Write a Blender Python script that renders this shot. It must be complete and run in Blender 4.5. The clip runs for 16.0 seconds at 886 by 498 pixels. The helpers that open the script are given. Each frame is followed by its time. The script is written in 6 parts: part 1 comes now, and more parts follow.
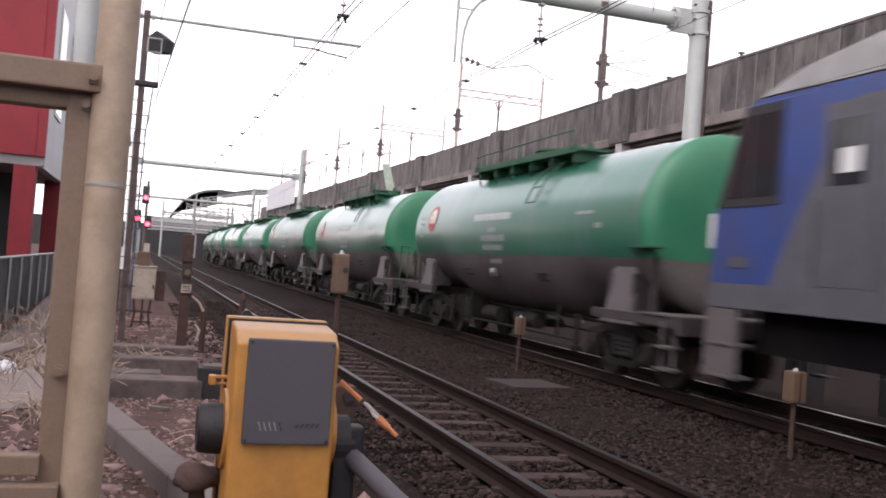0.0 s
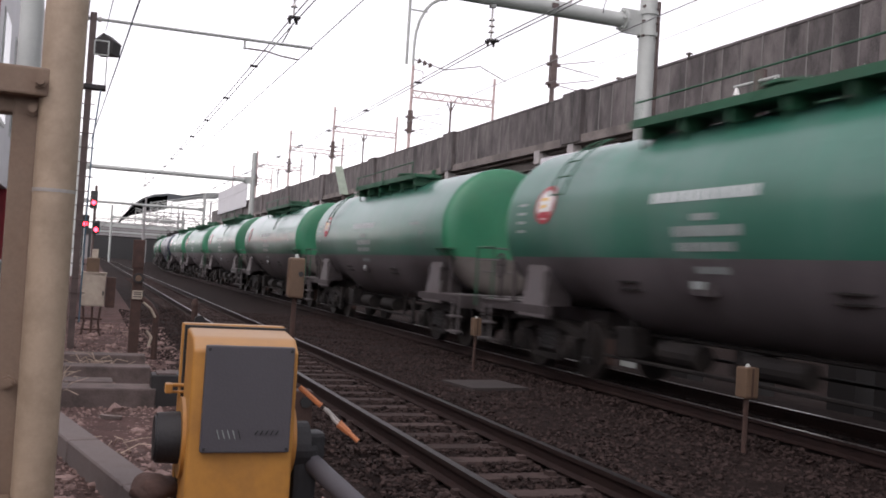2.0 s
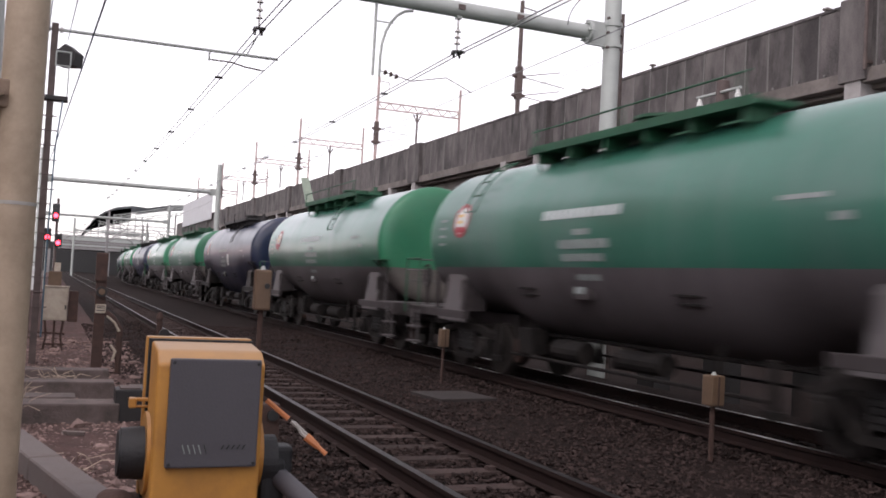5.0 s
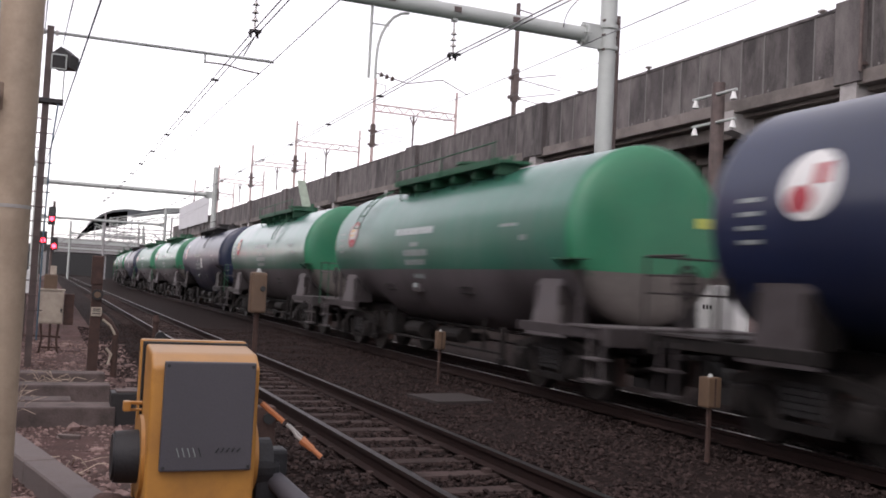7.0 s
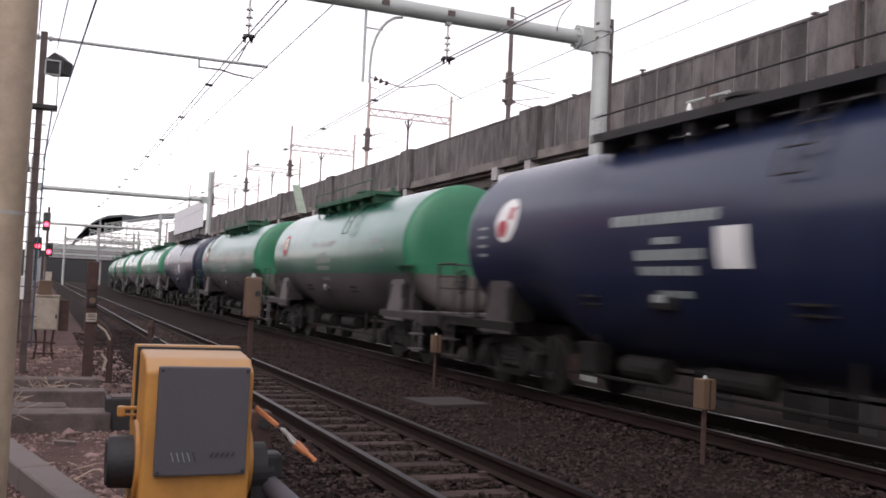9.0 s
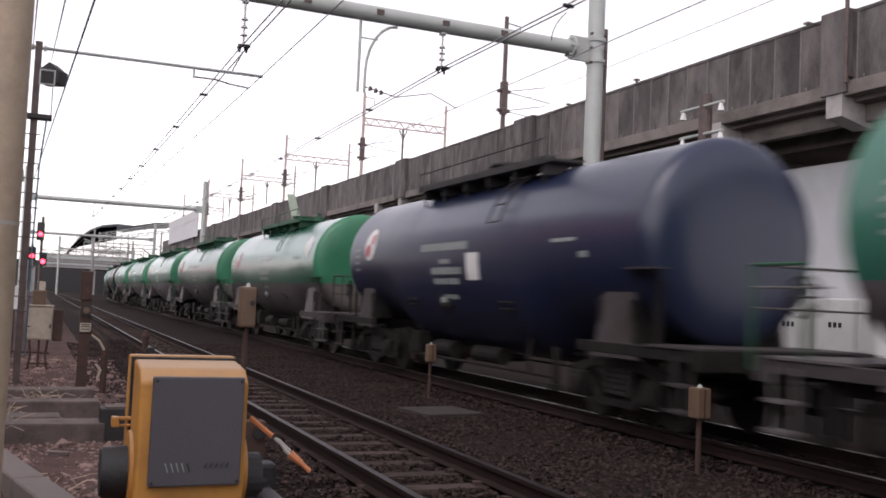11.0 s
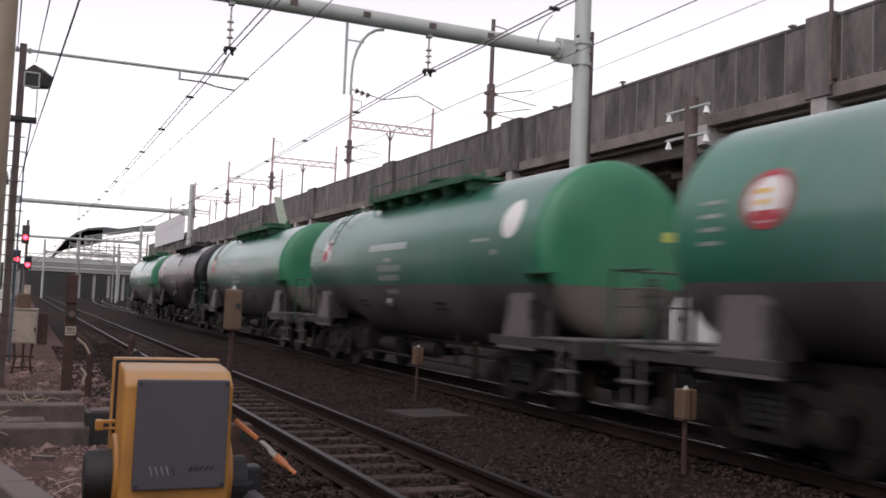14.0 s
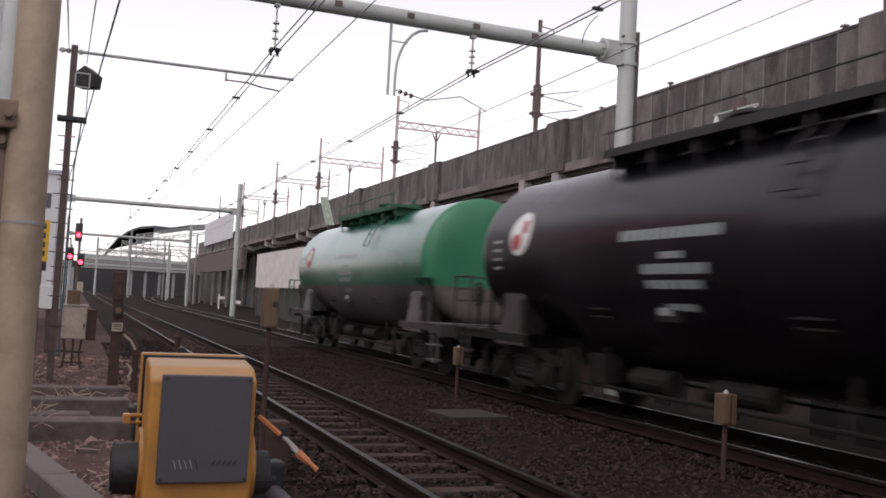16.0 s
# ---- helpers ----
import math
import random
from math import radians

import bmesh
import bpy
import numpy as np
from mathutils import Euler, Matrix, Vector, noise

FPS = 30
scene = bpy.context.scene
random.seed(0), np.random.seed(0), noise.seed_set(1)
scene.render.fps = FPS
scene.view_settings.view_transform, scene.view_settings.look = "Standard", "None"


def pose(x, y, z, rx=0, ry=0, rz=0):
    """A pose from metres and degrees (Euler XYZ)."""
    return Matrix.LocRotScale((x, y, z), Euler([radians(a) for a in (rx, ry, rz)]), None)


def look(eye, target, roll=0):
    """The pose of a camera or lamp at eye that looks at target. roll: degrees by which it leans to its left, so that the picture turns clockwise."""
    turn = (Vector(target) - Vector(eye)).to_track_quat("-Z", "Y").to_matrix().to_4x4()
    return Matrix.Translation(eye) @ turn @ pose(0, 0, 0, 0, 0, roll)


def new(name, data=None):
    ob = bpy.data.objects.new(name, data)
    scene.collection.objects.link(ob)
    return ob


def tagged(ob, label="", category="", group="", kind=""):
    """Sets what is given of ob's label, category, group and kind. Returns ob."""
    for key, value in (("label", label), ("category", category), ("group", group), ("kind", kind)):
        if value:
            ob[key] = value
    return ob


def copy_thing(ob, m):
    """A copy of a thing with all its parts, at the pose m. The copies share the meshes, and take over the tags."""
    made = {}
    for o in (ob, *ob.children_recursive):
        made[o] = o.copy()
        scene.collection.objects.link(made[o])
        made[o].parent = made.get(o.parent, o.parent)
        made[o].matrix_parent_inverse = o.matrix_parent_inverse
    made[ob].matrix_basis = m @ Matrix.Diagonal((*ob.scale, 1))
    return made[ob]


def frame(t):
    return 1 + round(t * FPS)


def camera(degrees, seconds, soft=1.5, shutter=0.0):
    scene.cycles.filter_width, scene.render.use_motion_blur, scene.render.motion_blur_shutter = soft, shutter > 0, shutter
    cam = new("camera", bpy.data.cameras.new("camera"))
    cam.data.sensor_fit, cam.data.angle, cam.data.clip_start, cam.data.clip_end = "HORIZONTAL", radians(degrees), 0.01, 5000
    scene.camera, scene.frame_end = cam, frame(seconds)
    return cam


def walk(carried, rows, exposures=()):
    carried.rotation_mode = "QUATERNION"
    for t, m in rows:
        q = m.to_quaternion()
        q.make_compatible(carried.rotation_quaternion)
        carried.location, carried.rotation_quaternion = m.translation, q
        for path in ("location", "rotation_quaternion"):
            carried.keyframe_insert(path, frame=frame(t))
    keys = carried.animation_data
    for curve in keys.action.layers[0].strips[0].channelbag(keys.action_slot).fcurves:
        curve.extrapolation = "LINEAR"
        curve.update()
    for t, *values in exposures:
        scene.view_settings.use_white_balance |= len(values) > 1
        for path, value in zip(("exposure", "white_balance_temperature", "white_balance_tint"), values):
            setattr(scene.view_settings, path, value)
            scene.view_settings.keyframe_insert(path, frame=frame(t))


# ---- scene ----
cam = camera(50.0, 16.0, soft=1.75, shutter=0.4)
PATH = [
    (0.0, pose(0.003, -0.038, 1.419, 91.18, -4.37, -17.65)),
    (0.5, pose(0.002, -0.032, 1.422, 91.33, -3.79, -19.19)),
    (1.0, pose(-0.003, -0.021, 1.421, 91.34, -3.74, -19.80)),
    (1.5, pose(-0.006, -0.018, 1.421, 91.35, -3.66, -19.96)),
    (2.0, pose(-0.011, -0.019, 1.423, 91.46, -3.55, -20.43)),
    (2.5, pose(-0.012, -0.010, 1.422, 91.73, -3.27, -21.04)),
    (3.0, pose(-0.009, -0.009, 1.421, 91.93, -3.26, -21.41)),
    (3.5, pose(-0.005, -0.014, 1.422, 92.03, -3.10, -21.67)),
    (4.0, pose(-0.008, -0.004, 1.420, 92.09, -3.22, -22.09)),
    (6.5, pose(-0.004, -0.005, 1.421, 92.43, -3.00, -22.57)),
    (7.0, pose(-0.000, -0.000, 1.420, 92.40, -3.00, -22.60)),
    (7.5, pose(0.007, 0.004, 1.420, 92.29, -2.78, -22.60)),
    (8.0, pose(0.008, 0.002, 1.421, 92.26, -2.79, -22.63)),
    (8.5, pose(0.005, -0.012, 1.420, 92.38, -2.69, -22.75)),
    (9.0, pose(0.004, -0.016, 1.420, 92.63, -2.65, -22.85)),
    (11.5, pose(0.003, -0.023, 1.422, 93.29, -2.51, -23.29)),
    (12.0, pose(0.010, -0.018, 1.418, 93.37, -2.50, -23.49)),
    (12.5, pose(0.004, -0.017, 1.420, 93.33, -2.66, -23.79)),
    (13.0, pose(0.007, -0.024, 1.421, 93.29, -2.49, -24.04)),
    (13.5, pose(0.010, -0.019, 1.419, 93.34, -2.43, -24.03)),
    (14.0, pose(0.009, -0.029, 1.420, 93.38, -2.41, -23.91)),
    (14.5, pose(0.019, -0.005, 1.419, 93.35, -2.27, -23.51)),
    (15.0, pose(0.045, -0.019, 1.421, 93.20, -1.87, -22.62)),
    (15.5, pose(0.074, -0.050, 1.421, 93.19, -1.89, -21.56)),
    (16.0, pose(0.086, -0.068, 1.419, 93.30, -3.05, -21.14)),
]
walk(cam, PATH, exposures=[(0.0, 1.05, 6700, 22), (1.0, 0.76, 6700, 21), (1.5, 0.64, 6650, 20), (4.0, 0.66, 6650, 20), (9.0, 0.70, 6650, 20), (12.5, 0.44, 6700, 20), (16.0, 0.34, 6700, 20)])


# ---- light ----
def make_world():
    w = bpy.data.worlds.new("overcast_sky")
    scene.world = w
    w.use_nodes = True
    nt = w.node_tree
    bg = nt.nodes["Background"]
    sky = nt.nodes.new("ShaderNodeTexSky")
    sky.sky_type = "NISHITA"
    sky.sun_disc = False
    sky.sun_elevation = radians(54)
    sky.sun_rotation = radians(232)
    sky.air_density, sky.dust_density, sky.ozone_density = 1.0, 0.8, 1.0
    hue = nt.nodes.new("ShaderNodeHueSaturation")
    hue.inputs["Saturation"].default_value = 0.16
    hue.inputs["Value"].default_value = 1.2
    nt.links.new(sky.outputs[0], hue.inputs["Color"])
    nt.links.new(hue.outputs[0], bg.inputs["Color"])
    bg.inputs["Strength"].default_value = 0.15


make_world()
sun = new("sun", bpy.data.lights.new("sun", "SUN"))
sun.data.energy, sun.data.angle, sun.data.color = 0.5, radians(30), (1.0, 0.96, 0.92)
sun.matrix_world = look((-23.6, -18.5, 41.3), (0, 0, 0))


# ---- materials ----
def mat(name, color, rough=0.7, metal=0.0, var=0.25, scale=6.0, fine=60.0, bump=0.15, dirt=None, dirt_amount=0.5,
        dirt_scale=1.5, streak=0.0, spec=0.5, coat=0.0, per_object=0.0, emit=0.0, island=0.0, top_tone=None):
    m = bpy.data.materials.new(name)
    m.use_nodes = True
    nt = m.node_tree
    N, L = nt.nodes, nt.links
    b = N["Principled BSDF"]
    b.inputs["Metallic"].default_value = metal
    b.inputs["Specular IOR Level"].default_value = spec
    b.inputs["Coat Weight"].default_value = coat
    b.inputs["Coat Roughness"].default_value = 0.2
    tc = N.new("ShaderNodeTexCoord")
    big = N.new("ShaderNodeTexNoise")
    big.inputs["Scale"].default_value, big.inputs["Detail"].default_value = scale, 6
    small = N.new("ShaderNodeTexNoise")
    small.inputs["Scale"].default_value, small.inputs["Detail"].default_value = fine, 4
    src = tc.outputs["Object"]
    if per_object:
        who = N.new("ShaderNodeObjectInfo")
        far = N.new("ShaderNodeVectorMath")
        far.operation = "MULTIPLY_ADD"
        far.inputs[1].default_value = (37.0, 71.0, 53.0)
        L.new(who.outputs["Random"], far.inputs[0])
        L.new(src, far.inputs[2])
        src = far.outputs[0]
    if streak:
        mp = N.new("ShaderNodeMapping")
        mp.inputs["Scale"].default_value = (1, 1, streak)
        L.new(src, mp.inputs["Vector"])
        L.new(mp.outputs[0], big.inputs["Vector"])
    else:
        L.new(src, big.inputs["Vector"])
    L.new(src, small.inputs["Vector"])
    add = N.new("ShaderNodeMath")
    add.operation = "MULTIPLY_ADD"
    add.inputs[1].default_value = 0.35
    L.new(small.outputs["Fac"], add.inputs[0])
    L.new(big.outputs["Fac"], add.inputs[2])
    ramp = N.new("ShaderNodeMapRange")
    ramp.inputs["From Min"].default_value, ramp.inputs["From Max"].default_value = 0.4, 0.95
    ramp.inputs["To Min"].default_value, ramp.inputs["To Max"].default_value = 1 - var, 1 + var
    L.new(add.outputs[0], ramp.inputs["Value"])
    hsv = N.new("ShaderNodeHueSaturation")
    hsv.inputs["Color"].default_value = (*color, 1)
    last = ramp.outputs[0]
    for amount, node, out in ((per_object, "ShaderNodeObjectInfo", "Random"), (island, "ShaderNodeNewGeometry", "Random Per Island")):
        if amount:
            oi = N.new(node)
            mr = N.new("ShaderNodeMapRange")
            mr.inputs["To Min"].default_value, mr.inputs["To Max"].default_value = 1 - amount, 1 + amount
            L.new(oi.outputs[out], mr.inputs["Value"])
            mu = N.new("ShaderNodeMath")
            mu.operation = "MULTIPLY"
            L.new(last, mu.inputs[0])
            L.new(mr.outputs[0], mu.inputs[1])
            last = mu.outputs[0]
    L.new(last, hsv.inputs["Value"])
    col = hsv.outputs[0]
    if dirt:
        dn = N.new("ShaderNodeTexNoise")
        dn.inputs["Scale"].default_value, dn.inputs["Detail"].default_value = dirt_scale, 8
        dn.inputs["Roughness"].default_value = 0.65
        if streak:
            L.new(mp.outputs[0], dn.inputs["Vector"])
        else:
            L.new(src, dn.inputs["Vector"])
        dr = N.new("ShaderNodeMapRange")
        dr.inputs["From Min"].default_value, dr.inputs["From Max"].default_value = 0.45, 0.7
        dr.inputs["To Max"].default_value = dirt_amount
        L.new(dn.outputs["Fac"], dr.inputs["Value"])
        mix = N.new("ShaderNodeMix")
        mix.data_type = "RGBA"
        mix.inputs["B"].default_value = (*dirt, 1)
        L.new(dr.outputs[0], mix.inputs["Factor"])
        L.new(col, mix.inputs["A"])
        col = mix.outputs["Result"]
    # mixes a second colour into faces that point upwards
    if top_tone:
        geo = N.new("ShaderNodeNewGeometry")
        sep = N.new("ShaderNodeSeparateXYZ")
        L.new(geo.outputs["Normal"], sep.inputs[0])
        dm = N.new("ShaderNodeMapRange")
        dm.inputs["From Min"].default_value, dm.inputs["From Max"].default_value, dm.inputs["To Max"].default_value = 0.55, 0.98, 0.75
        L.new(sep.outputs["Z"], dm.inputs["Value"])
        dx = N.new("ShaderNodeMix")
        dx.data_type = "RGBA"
        dx.inputs["B"].default_value = (*top_tone, 1)
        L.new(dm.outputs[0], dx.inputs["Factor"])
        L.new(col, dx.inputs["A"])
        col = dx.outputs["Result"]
    L.new(col, b.inputs["Base Color"])
    rr = N.new("ShaderNodeMapRange")
    rr.inputs["To Min"].default_value, rr.inputs["To Max"].default_value = max(0.02, rough - 0.1), min(1, rough + 0.1)
    L.new(big.outputs["Fac"], rr.inputs["Value"])
    L.new(rr.outputs[0], b.inputs["Roughness"])
    if bump:
        bp = N.new("ShaderNodeBump")
        bp.inputs["Strength"].default_value, bp.inputs["Distance"].default_value = bump, 0.02
        L.new(small.outputs["Fac"], bp.inputs["Height"])
        L.new(bp.outputs[0], b.inputs["Normal"])
    if emit:
        b.inputs["Emission Color"].default_value = (*color, 1)
        b.inputs["Emission Strength"].default_value = emit
    return m


